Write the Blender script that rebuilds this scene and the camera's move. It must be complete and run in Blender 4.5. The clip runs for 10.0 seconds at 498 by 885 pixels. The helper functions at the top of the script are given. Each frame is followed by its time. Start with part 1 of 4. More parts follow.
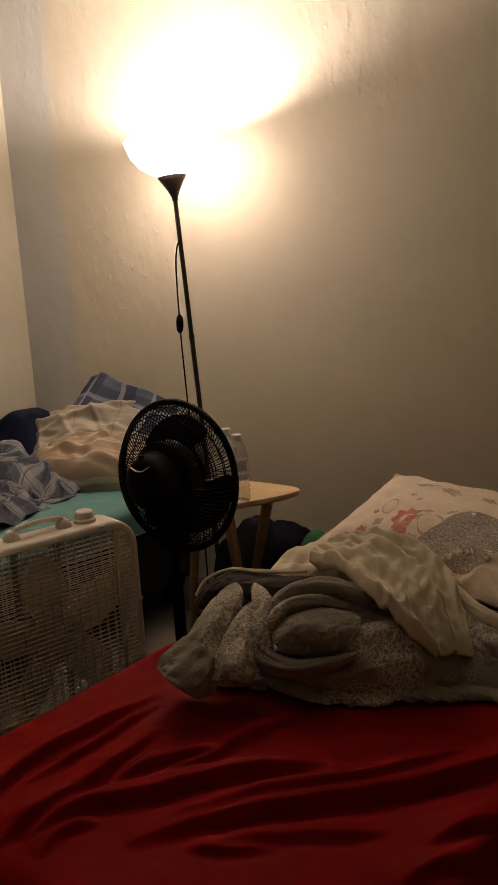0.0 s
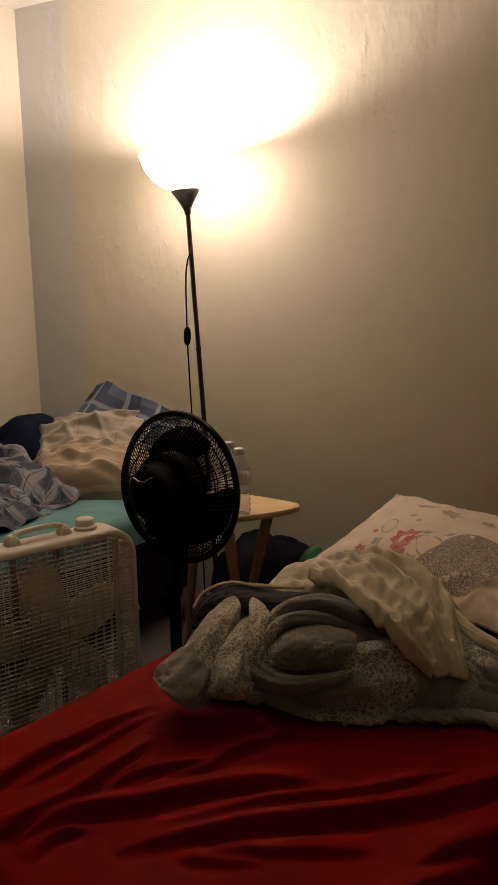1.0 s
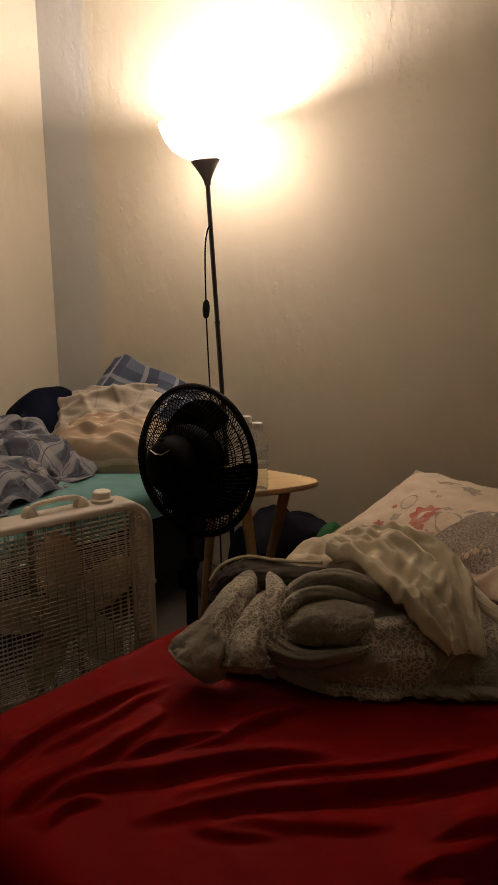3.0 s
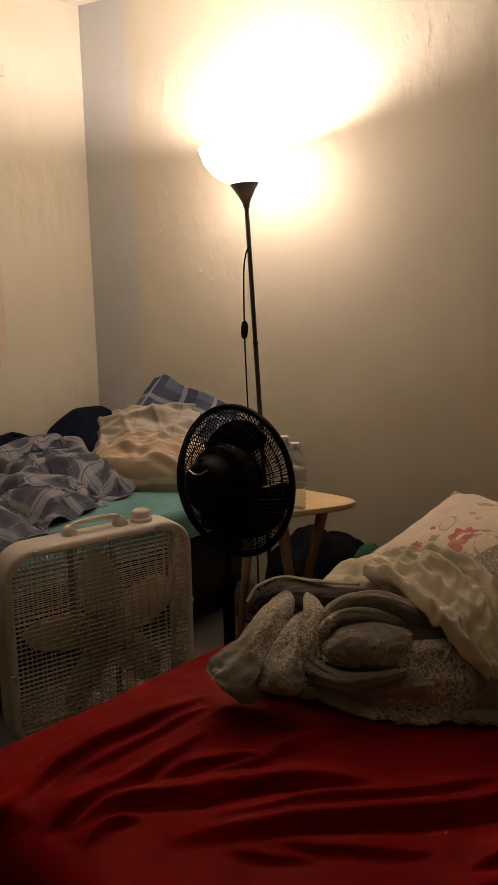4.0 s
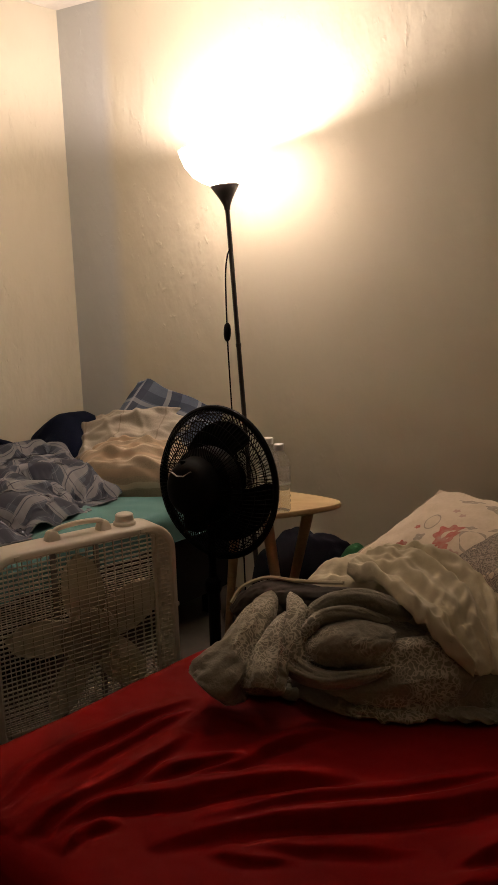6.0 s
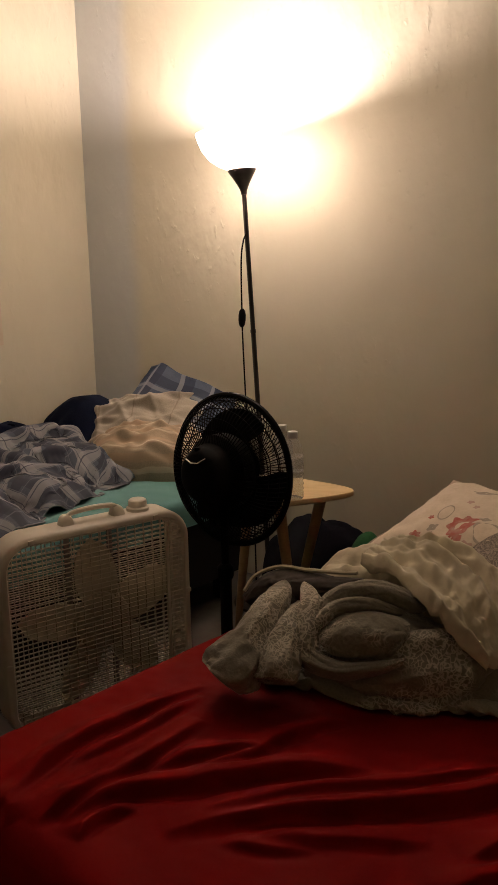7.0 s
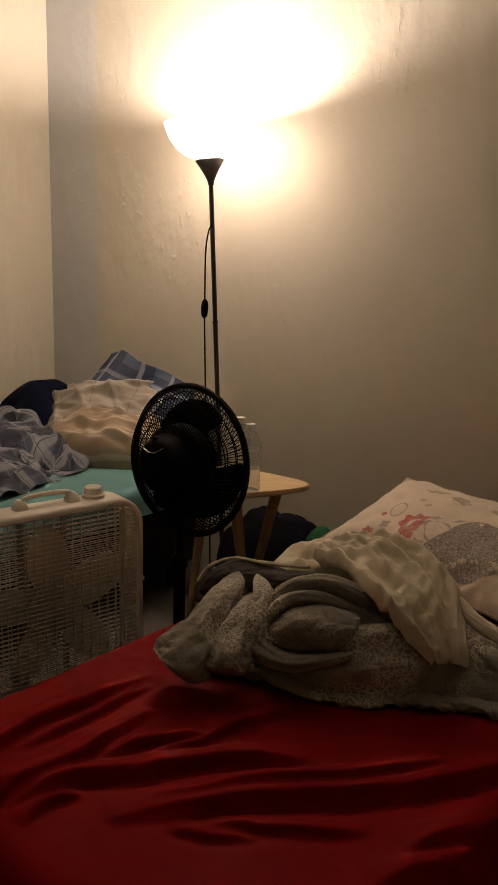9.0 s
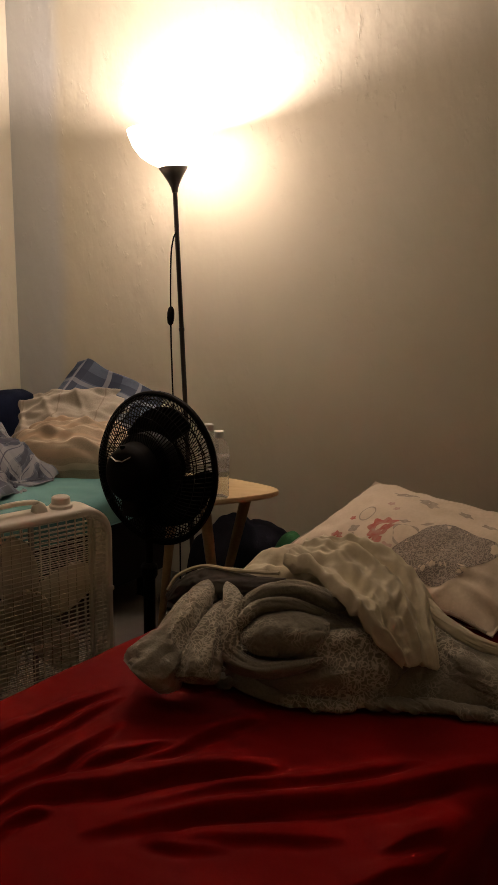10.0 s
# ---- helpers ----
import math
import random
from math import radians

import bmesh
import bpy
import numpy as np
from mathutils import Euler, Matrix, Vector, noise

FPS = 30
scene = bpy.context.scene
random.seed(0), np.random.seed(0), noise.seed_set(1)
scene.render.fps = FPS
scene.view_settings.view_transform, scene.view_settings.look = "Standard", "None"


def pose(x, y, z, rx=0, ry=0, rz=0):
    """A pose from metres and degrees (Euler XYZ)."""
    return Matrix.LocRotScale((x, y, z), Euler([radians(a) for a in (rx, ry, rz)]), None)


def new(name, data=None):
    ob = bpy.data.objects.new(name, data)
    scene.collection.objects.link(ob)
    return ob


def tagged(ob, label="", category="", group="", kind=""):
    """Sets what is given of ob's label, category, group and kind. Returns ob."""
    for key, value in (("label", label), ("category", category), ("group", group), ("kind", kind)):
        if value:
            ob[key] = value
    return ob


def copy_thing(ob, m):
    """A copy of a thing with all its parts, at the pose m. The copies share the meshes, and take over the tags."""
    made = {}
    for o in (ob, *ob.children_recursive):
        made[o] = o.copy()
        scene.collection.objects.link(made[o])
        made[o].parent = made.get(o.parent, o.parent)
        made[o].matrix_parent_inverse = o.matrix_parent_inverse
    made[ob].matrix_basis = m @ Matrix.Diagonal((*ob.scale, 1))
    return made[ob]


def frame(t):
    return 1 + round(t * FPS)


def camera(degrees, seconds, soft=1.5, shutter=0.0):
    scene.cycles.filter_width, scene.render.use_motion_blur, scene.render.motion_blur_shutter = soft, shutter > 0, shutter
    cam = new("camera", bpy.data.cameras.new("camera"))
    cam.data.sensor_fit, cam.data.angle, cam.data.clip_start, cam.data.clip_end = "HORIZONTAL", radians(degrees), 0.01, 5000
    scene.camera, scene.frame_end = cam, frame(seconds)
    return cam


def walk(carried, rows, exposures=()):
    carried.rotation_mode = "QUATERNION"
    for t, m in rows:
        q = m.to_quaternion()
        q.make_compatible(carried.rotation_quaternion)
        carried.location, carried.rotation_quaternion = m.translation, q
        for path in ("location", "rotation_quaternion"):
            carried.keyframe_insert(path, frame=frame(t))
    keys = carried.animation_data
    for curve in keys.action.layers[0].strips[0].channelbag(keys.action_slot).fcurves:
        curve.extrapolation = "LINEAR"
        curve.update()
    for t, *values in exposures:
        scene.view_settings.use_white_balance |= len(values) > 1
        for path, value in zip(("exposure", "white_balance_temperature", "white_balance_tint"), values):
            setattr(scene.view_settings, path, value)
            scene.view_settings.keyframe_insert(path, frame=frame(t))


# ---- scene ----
LENS = 33.83
cam = camera(LENS, 10.0, soft=1.2)
ROWS = [
    (0.0, 0.0139, -0.0056, 1.2023, 28.05, -11.87, 3.30),
    (0.5, 0.0109, -0.0103, 1.2034, 27.39, -11.74, 2.20),
    (1.0, 0.0144, -0.0200, 1.2090, 28.06, -10.96, 1.02),
    (1.5, 0.0042, -0.0048, 1.2030, 30.00, -10.50, 1.32),
    (2.0, 0.0049, -0.0029, 1.2027, 29.63, -11.18, 1.69),
    (2.2, 0.0054, 0.0044, 1.2032, 29.37, -11.52, 1.81),
    (3.3, 0.0058, -0.0071, 1.1955, 29.69, -12.85, 0.30),
    (3.5, 0.0064, -0.0084, 1.2026, 29.99, -12.99, 0.20),
    (4.0, 0.0096, -0.0143, 1.2047, 32.01, -11.23, 1.02),
    (4.5, 0.0000, 0.0000, 1.2000, 33.50, -10.50, 0.50),
    (5.0, 0.0078, -0.0049, 1.1988, 33.62, -10.72, 0.13),
    (5.5, 0.0180, -0.0045, 1.2027, 31.53, -11.03, 1.26),
    (5.7, 0.0214, 0.0031, 1.1942, 31.25, -10.75, 1.77),
    (6.8, 0.0021, 0.0025, 1.1820, 31.67, -11.19, 1.09),
    (7.0, 0.0050, 0.0013, 1.1989, 31.95, -11.96, 1.03),
    (7.5, 0.0056, -0.0010, 1.2009, 31.94, -12.53, 1.03),
    (8.0, 0.0078, 0.0008, 1.1985, 31.22, -12.33, 1.22),
    (8.5, 0.0077, -0.0029, 1.1988, 30.42, -12.42, 0.13),
    (9.0, 0.0089, -0.0079, 1.2062, 28.91, -12.64, -1.65),
    (9.5, 0.0186, 0.0074, 1.2009, 26.92, -12.91, 0.51),
    (10.0, 0.0120, -0.0035, 1.2080, 26.77, -12.18, -1.09),
]

walk(cam, [(t, pose(x, y, z, 0, 0, yaw) @ pose(0, 0, 0, 90 + pitch) @ pose(0, 0, 0, 0, 0, -roll)) for t, x, y, z, yaw, pitch, roll in ROWS],
    [(0.0, -0.10), (1.5, -0.06), (3.5, -0.04), (4.5, 0.0), (5.5, -0.02), (7.0, -0.04), (8.5, -0.08), (9.5, -0.14), (10.0, -0.12)])

# ---- light ----
world = bpy.data.worlds.new("dusk")
scene.world = world
world.use_nodes = True
world.node_tree.nodes["Background"].inputs[0].default_value = (0.30, 0.42, 0.70, 1)
world.node_tree.nodes["Background"].inputs[1].default_value = 0.25
LAMP_WATTS = 50.5
SHADE_GLOW = 4.0
LAMP_COLOUR = (1.0, 0.80, 0.735)


# ---- materials ----
def surface(name, colour, rough=0.6, other=None, grain=40.0, patch=4.0, amount=0.25, bump=0.2, depth=0.002, metal=0.0, sheen=0.0, specular=0.5):
    """A painted, woven or moulded surface: two scales of colour change, fine relief."""
    m = bpy.data.materials.new(name)
    m.use_nodes = True
    t = m.node_tree
    n, l = t.nodes, t.links
    b = n["Principled BSDF"]
    b.inputs["Roughness"].default_value, b.inputs["Metallic"].default_value = rough, metal
    b.inputs["Specular IOR Level"].default_value = specular
    if sheen:
        b.inputs["Sheen Weight"].default_value = sheen
    co = n.new("ShaderNodeTexCoord")
    fine, wide = n.new("ShaderNodeTexNoise"), n.new("ShaderNodeTexNoise")
    fine.inputs["Scale"].default_value, fine.inputs["Detail"].default_value = grain, 5
    wide.inputs["Scale"].default_value, wide.inputs["Detail"].default_value = patch, 3
    mix, mul = n.new("ShaderNodeMix"), n.new("ShaderNodeMath")
    mix.data_type = "RGBA"
    other = other or tuple(c * (1 - amount) for c in colour)
    mix.inputs[6].default_value, mix.inputs[7].default_value = (*colour, 1), (*other, 1)
    mul.operation = "MULTIPLY"
    l.new(co.outputs["Object"], fine.inputs["Vector"]), l.new(co.outputs["Object"], wide.inputs["Vector"])
    l.new(fine.outputs["Fac"], mul.inputs[0]), l.new(wide.outputs["Fac"], mul.inputs[1])
    ramp = n.new("ShaderNodeMapRange")
    ramp.inputs["From Min"].default_value, ramp.inputs["From Max"].default_value = 0.12, 0.42
    l.new(mul.outputs[0], ramp.inputs["Value"]), l.new(ramp.outputs[0], mix.inputs[0])
    l.new(mix.outputs[2], b.inputs["Base Color"])
    if bump:
        bp = n.new("ShaderNodeBump")
        bp.inputs["Strength"].default_value, bp.inputs["Distance"].default_value = bump, depth
        l.new(fine.outputs["Fac"], bp.inputs["Height"]), l.new(bp.outputs[0], b.inputs["Normal"])
    return m


def plaster():
    """Old wall paint over trowelled, patched plaster: long low swells, small chips and pits."""
    m = surface("wall_plaster", (0.66, 0.618, 0.48), 0.75, (0.60, 0.558, 0.42), 3.0, 0.9, bump=0)
    t = m.node_tree
    n, l = t.nodes, t.links
    co = next(x for x in n if x.type == "TEX_COORD")
    b = n["Principled BSDF"]
    b.inputs["Specular IOR Level"].default_value = 0.25
    stretch = n.new("ShaderNodeMapping")
    stretch.inputs["Scale"].default_value = (1.0, 1.0, 0.55)
    l.new(co.outputs["Object"], stretch.inputs["Vector"])
    swell, pit, patchy = n.new("ShaderNodeTexNoise"), n.new("ShaderNodeTexNoise"), n.new("ShaderNodeTexNoise")
    swell.inputs["Scale"].default_value, swell.inputs["Detail"].default_value = 16, 3
    pit.inputs["Scale"].default_value, pit.inputs["Detail"].default_value, pit.inputs["Distortion"].default_value = 34, 3, 0.3
    patchy.inputs["Scale"].default_value = 3.2
    for x in (swell, pit, patchy):
        l.new(stretch.outputs[0], x.inputs["Vector"])
    cut = n.new("ShaderNodeMapRange")
    cut.inputs["From Min"].default_value, cut.inputs["From Max"].default_value = 0.605, 0.72
    l.new(pit.outputs["Fac"], cut.inputs["Value"])
    where = n.new("ShaderNodeMapRange")
    where.inputs["From Min"].default_value, where.inputs["From Max"].default_value = 0.42, 0.56
    l.new(patchy.outputs["Fac"], where.inputs["Value"])
    both = n.new("ShaderNodeMath")
    both.operation = "MULTIPLY"
    l.new(cut.outputs[0], both.inputs[0]), l.new(where.outputs[0], both.inputs[1])
    b1, b2 = n.new("ShaderNodeBump"), n.new("ShaderNodeBump")
    b1.inputs["Strength"].default_value, b1.inputs["Distance"].default_value = 0.7, 0.007
    b2.inputs["Strength"].default_value, b2.inputs["Distance"].default_value = 0.36, 0.0026
    l.new(swell.outputs["Fac"], b1.inputs["Height"]), l.new(both.outputs[0], b2.inputs["Height"])
    l.new(b1.outputs[0], b2.inputs["Normal"]), l.new(b2.outputs[0], b.inputs["Normal"])
    return m


def striped(name, ground, bands, size, rough=0.85, wrinkle=0.12):
    """A woven check: crossing bands of other colours on a ground, along the cloth's own u and v."""
    m = surface(name, ground, rough, None, 220, 6, 0.3, wrinkle, 0.001)
    t = m.node_tree
    n, l = t.nodes, t.links
    b = n["Principled BSDF"]
    uv = n.new("ShaderNodeUVMap")
    uv.uv_map = "cloth"
    sep = n.new("ShaderNodeSeparateXYZ")
    l.new(uv.outputs[0], sep.inputs[0])
    last = next(x for x in n if x.type == "MIX").outputs[2]
    for axis, offset, width, colour, strength in bands:
        a, f, c, s, g = (n.new("ShaderNodeMath") for _ in range(5))
        a.operation, f.operation, c.operation, s.operation, g.operation = "MULTIPLY_ADD", "FRACT", "SUBTRACT", "ABSOLUTE", "LESS_THAN"
        a.inputs[1].default_value, a.inputs[2].default_value = 1 / size, offset
        l.new(sep.outputs[axis], a.inputs[0]), l.new(a.outputs[0], f.inputs[0])
        l.new(f.outputs[0], c.inputs[0])
        c.inputs[1].default_value = 0.5
        l.new(c.outputs[0], s.inputs[0]), l.new(s.outputs[0], g.inputs[0])
        g.inputs[1].default_value = width / 2
        k = n.new("ShaderNodeMath")
        k.operation = "MULTIPLY"
        k.inputs[1].default_value = strength
        l.new(g.outputs[0], k.inputs[0])
        mx = n.new("ShaderNodeMix")
        mx.data_type = "RGBA"
        mx.inputs[7].default_value = (*colour, 1)
        l.new(k.outputs[0], mx.inputs[0]), l.new(last, mx.inputs[6])
        last = mx.outputs[2]
    l.new(last, b.inputs["Base Color"])
    return m


def lace(name, ground, thread, scale, low=0.0, share=(0.42, 0.6)):
    """A printed lace pattern: fine curling lines, in patches, on a plain ground."""
    m = surface(name, ground, 0.85, tuple(c * 0.85 for c in ground), 160, 5, bump=0.25, depth=0.001, sheen=0.2)
    t = m.node_tree
    n, l = t.nodes, t.links
    b = n["Principled BSDF"]
    co = next(x for x in n if x.type == "TEX_COORD")
    base = next(x for x in n if x.type == "MIX").outputs[2]
    fat = next(x for x in n if x.type == "BUMP")
    fat.inputs["Strength"].default_value, fat.inputs["Distance"].default_value = 0.5, 0.003
    warp = n.new("ShaderNodeTexNoise")
    warp.inputs["Scale"].default_value = scale * 0.35
    add = n.new("ShaderNodeVectorMath")
    add.operation = "MULTIPLY_ADD"
    add.inputs[1].default_value = (0.05, 0.05, 0.05)
    l.new(co.outputs["Object"], warp.inputs["Vector"]), l.new(warp.outputs["Color"], add.inputs[0]), l.new(co.outputs["Object"], add.inputs[2])
    cell = n.new("ShaderNodeTexVoronoi")
    cell.feature = "DISTANCE_TO_EDGE"
    cell.inputs["Scale"].default_value = scale
    l.new(add.outputs[0], cell.inputs["Vector"])
    line = n.new("ShaderNodeMapRange")
    line.inputs["From Min"].default_value, line.inputs["From Max"].default_value = 0.04, 0.16
    line.inputs["To Min"].default_value, line.inputs["To Max"].default_value = 1.0, 0.0
    l.new(cell.outputs["Distance"], line.inputs["Value"])
    area = n.new("ShaderNodeTexNoise")
    area.inputs["Scale"].default_value = 7
    l.new(co.outputs["Object"], area.inputs["Vector"])
    cut = n.new("ShaderNodeMapRange")
    cut.inputs["From Min"].default_value, cut.inputs["From Max"].default_value = share
    cut.inputs["To Min"].default_value = low
    l.new(area.outputs["Fac"], cut.inputs["Value"])
    k = n.new("ShaderNodeMath")
    k.operation = "MULTIPLY"
    l.new(line.outputs[0], k.inputs[0]), l.new(cut.outputs[0], k.inputs[1])
    mx = n.new("ShaderNodeMix")
    mx.data_type = "RGBA"
    mx.inputs[7].default_value = (*thread, 1)
    l.new(k.outputs[0], mx.inputs[0]), l.new(base, mx.inputs[6]), l.new(mx.outputs[2], b.inputs["Base Color"])
    return m


def crumple(m, scale, depth, strength=0.6):
    """Soft creases over a cloth, under its weave."""
    n, l = m.node_tree.nodes, m.node_tree.links
    co = next(x for x in n if x.type == "TEX_COORD")
    last = next(x for x in n if x.type == "BUMP")
    a = n.new("ShaderNodeTexNoise")
    a.noise_type = "RIDGED_MULTIFRACTAL"
    a.inputs["Scale"].default_value, a.inputs["Detail"].default_value, a.inputs["Distortion"].default_value = scale, 3, 0.7
    b = n.new("ShaderNodeBump")
    b.inputs["Strength"].default_value, b.inputs["Distance"].default_value = strength, depth
    l.new(co.outputs["Object"], a.inputs["Vector"]), l.new(a.outputs["Fac"], b.inputs["Height"]), l.new(b.outputs[0], last.inputs["Normal"])


def wood(name, light, dark, rough=0.45):
    m = surface(name, light, rough, dark, 20, 3, bump=0.1, depth=0.0006)
    n, l = m.node_tree.nodes, m.node_tree.links
    co = next(x for x in n if x.type == "TEX_COORD")
    stretch = n.new("ShaderNodeMapping")
    stretch.inputs["Scale"].default_value = (1.2, 9.0, 9.0)
    l.new(co.outputs["Object"], stretch.inputs["Vector"])
    for x in n:
        if x.type == "TEX_NOISE":
            l.new(stretch.outputs[0], x.inputs["Vector"])
    return m


def clear_plastic(name):
    m = bpy.data.materials.new(name)
    m.use_nodes = True
    b = m.node_tree.nodes["Principled BSDF"]
    b.inputs["Base Color"].default_value = (0.92, 0.93, 0.92, 1)
    b.inputs["Roughness"].default_value, b.inputs["IOR"].default_value = 0.12, 1.06
    b.inputs["Transmission Weight"].default_value = 0.82
    return m


def bowl_plastic():
    """Thin opal plastic that lets part of the lamp's light through."""
    m = bpy.data.materials.new("opal_plastic")
    m.use_nodes = True
    n, l = m.node_tree.nodes, m.node_tree.links
    b = n["Principled BSDF"]
    b.inputs["Base Color"].default_value, b.inputs["Roughness"].default_value = (0.85, 0.83, 0.78, 1), 0.35
    tr, mix = n.new("ShaderNodeBsdfTranslucent"), n.new("ShaderNodeMixShader")
    tr.inputs[0].default_value = (0.84, 0.81, 0.77, 1)
    mix.inputs[0].default_value = 0.95
    l.new(b.outputs[0], mix.inputs[1]), l.new(tr.outputs[0], mix.inputs[2])
    glow, both = n.new("ShaderNodeEmission"), n.new("ShaderNodeAddShader")
    glow.inputs[0].default_value, glow.inputs[1].default_value = (*LAMP_COLOUR, 1), SHADE_GLOW
    l.new(mix.outputs[0], both.inputs[0]), l.new(glow.outputs[0], both.inputs[1])
    l.new(both.outputs[0], n["Material Output"].inputs[0])
    return m


def window_glass():
    m = bpy.data.materials.new("window_glass")
    m.use_nodes = True
    b = m.node_tree.nodes["Principled BSDF"]
    b.inputs["Roughness"].default_value, b.inputs["Transmission Weight"].default_value = 0.02, 1.0
    return m


def cool_tinted(m, x0, x1, colour):
    """Cool light on a wall, put into its colour from the corner to x0, fading towards x1."""
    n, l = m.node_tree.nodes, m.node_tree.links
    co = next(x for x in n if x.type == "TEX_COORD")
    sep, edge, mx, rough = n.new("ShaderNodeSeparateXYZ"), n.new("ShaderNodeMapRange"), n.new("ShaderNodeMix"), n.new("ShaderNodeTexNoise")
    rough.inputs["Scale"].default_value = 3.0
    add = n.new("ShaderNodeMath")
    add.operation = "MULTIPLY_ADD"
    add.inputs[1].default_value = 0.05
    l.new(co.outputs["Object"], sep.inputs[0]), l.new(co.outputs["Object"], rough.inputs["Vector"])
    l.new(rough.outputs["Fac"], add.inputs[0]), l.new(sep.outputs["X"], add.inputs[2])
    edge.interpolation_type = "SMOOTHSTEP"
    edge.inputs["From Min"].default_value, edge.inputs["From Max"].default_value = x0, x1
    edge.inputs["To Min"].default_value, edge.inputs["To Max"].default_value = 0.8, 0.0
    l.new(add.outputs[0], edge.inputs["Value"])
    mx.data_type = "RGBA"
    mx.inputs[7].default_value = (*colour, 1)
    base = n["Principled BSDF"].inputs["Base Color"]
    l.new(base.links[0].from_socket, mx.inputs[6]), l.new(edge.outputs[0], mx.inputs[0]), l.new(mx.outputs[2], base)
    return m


WALL = plaster()
# plaster with the corner's bluish light mixed into its base colour
WALL_COOL_TINT = cool_tinted(plaster(), -2.20, -2.10, (0.535, 0.56, 0.56))
CEILING = surface("ceiling_paint", (0.76, 0.71, 0.62), 0.85, None, 60, 2, 0.1, 0.2)
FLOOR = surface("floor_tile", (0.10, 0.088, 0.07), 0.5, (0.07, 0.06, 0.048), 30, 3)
TRIM = surface("window_paint", (0.66, 0.56, 0.42), 0.5, (0.58, 0.48, 0.36), 40, 5, bump=0.1)
BLIND = surface("blind_vinyl", (0.62, 0.53, 0.42), 0.6, None, 30, 5, 0.12, 0.1)
GREY = surface("aluminium", (0.42, 0.40, 0.37), 0.45, None, 80, 8, 0.2, 0.1, metal=0.6)
RED = surface("red_satin_sheet", (0.20, 0.0038, 0.0036), 0.6, (0.17, 0.0034, 0.0032), 260, 3, bump=0.12, depth=0.0006, specular=0.02)
TEAL = surface("teal_cotton", (0.10, 0.255, 0.245), 0.8, (0.085, 0.22, 0.21), 260, 3, bump=0.2, depth=0.0008, sheen=0.1)
FAN_WHITE = surface("aged_white_plastic", (0.84, 0.79, 0.69), 0.45, (0.74, 0.68, 0.58), 30, 5, bump=0.06)
BLADE = surface("blade_plastic", (0.86, 0.81, 0.70), 0.5, (0.78, 0.72, 0.61), 20, 6, bump=0.05)
BLACK = surface("black_plastic", (0.004, 0.004, 0.004), 0.6, (0.006, 0.0055, 0.005), 60, 6, bump=0.08, specular=0.08)
BLACKMETAL = surface("black_lacquer", (0.020, 0.015, 0.012), 0.38, (0.03, 0.022, 0.016), 80, 6, bump=0.05)
CHROME = surface("chrome", (0.6, 0.6, 0.6), 0.2, None, 60, 6, 0.1, 0, metal=1.0)
BIRCH = wood("birch_veneer", (0.70, 0.54, 0.29), (0.58, 0.42, 0.21))
LEG = wood("leg_wood", (0.36, 0.22, 0.10), (0.26, 0.15, 0.07))
BED_WOOD = surface("dark_bed_fabric", (0.014, 0.013, 0.014), 0.8, None, 60, 5, 0.3)
OPAL = bowl_plastic()


def see_light(m, share):
    """Let thin pale plastic pass some light."""
    n, l = m.node_tree.nodes, m.node_tree.links
    tr, mix = n.new("ShaderNodeBsdfTranslucent"), n.new("ShaderNodeMixShader")
    tr.inputs[0].default_value = (0.85, 0.79, 0.67, 1)
    mix.inputs[0].default_value = share
    l.new(n["Principled BSDF"].outputs[0], mix.inputs[1]), l.new(tr.outputs[0], mix.inputs[2])
    l.new(mix.outputs[0], n["Material Output"].inputs[0])


see_light(BLADE, 0.6), see_light(FAN_WHITE, 0.32)
PET = clear_plastic("clear_plastic")
CAP = surface("white_cap", (0.78, 0.77, 0.74), 0.4, None, 60, 9, 0.08, 0.05)
NAVY = surface("navy_fleece", (0.006, 0.009, 0.022), 0.95, (0.004, 0.006, 0.014), 240, 6, bump=0.4, specular=0.08)
BLACKCLOTH = surface("black_cloth", (0.006, 0.0065, 0.010), 0.95, None, 200, 6, 0.4, 0.4, specular=0.08)
GREEN = surface("green_plush", (0.03, 0.16, 0.05), 0.95, (0.02, 0.11, 0.035), 200, 8, bump=0.6)
LINING = surface("cream_quilt", (0.64, 0.57, 0.40), 0.85, (0.55, 0.48, 0.33), 90, 6, bump=0.3, depth=0.002, sheen=0.2)
DARK_SIDE = surface("dark_backing", (0.075, 0.062, 0.048), 0.9, (0.05, 0.042, 0.034), 120, 8, bump=0.4)
QUILT = lace("lace_print_quilt", (0.23, 0.208, 0.15), (0.52, 0.47, 0.365), 100, 0.10, (0.47, 0.56))
PILLOW = surface("pillow_cotton", (0.72, 0.61, 0.47), 0.85, (0.62, 0.52, 0.38), 120, 7, bump=0.3, sheen=0.2)
PRINT_LACE = lace("grey_lace_print", (0.21, 0.175, 0.14), (0.44, 0.37, 0.30), 120, 0.6)
PRINT_RED = surface("red_print", (0.46, 0.07, 0.05), 0.85, (0.50, 0.32, 0.25), 60, 24, bump=0.2)
PRINT_GREY = surface("grey_print", (0.34, 0.29, 0.22), 0.85, (0.50, 0.42, 0.33), 60, 20, bump=0.2)
PRINT_PINK = surface("pink_print", (0.52, 0.33, 0.27), 0.85, (0.56, 0.42, 0.34), 60, 20, bump=0.2)
CREAM_CASE = striped("cream_pillowcase", (0.43, 0.39, 0.315), [(0, 0.1, 0.03, (0.26, 0.21, 0.16), 0.7)], 0.16)
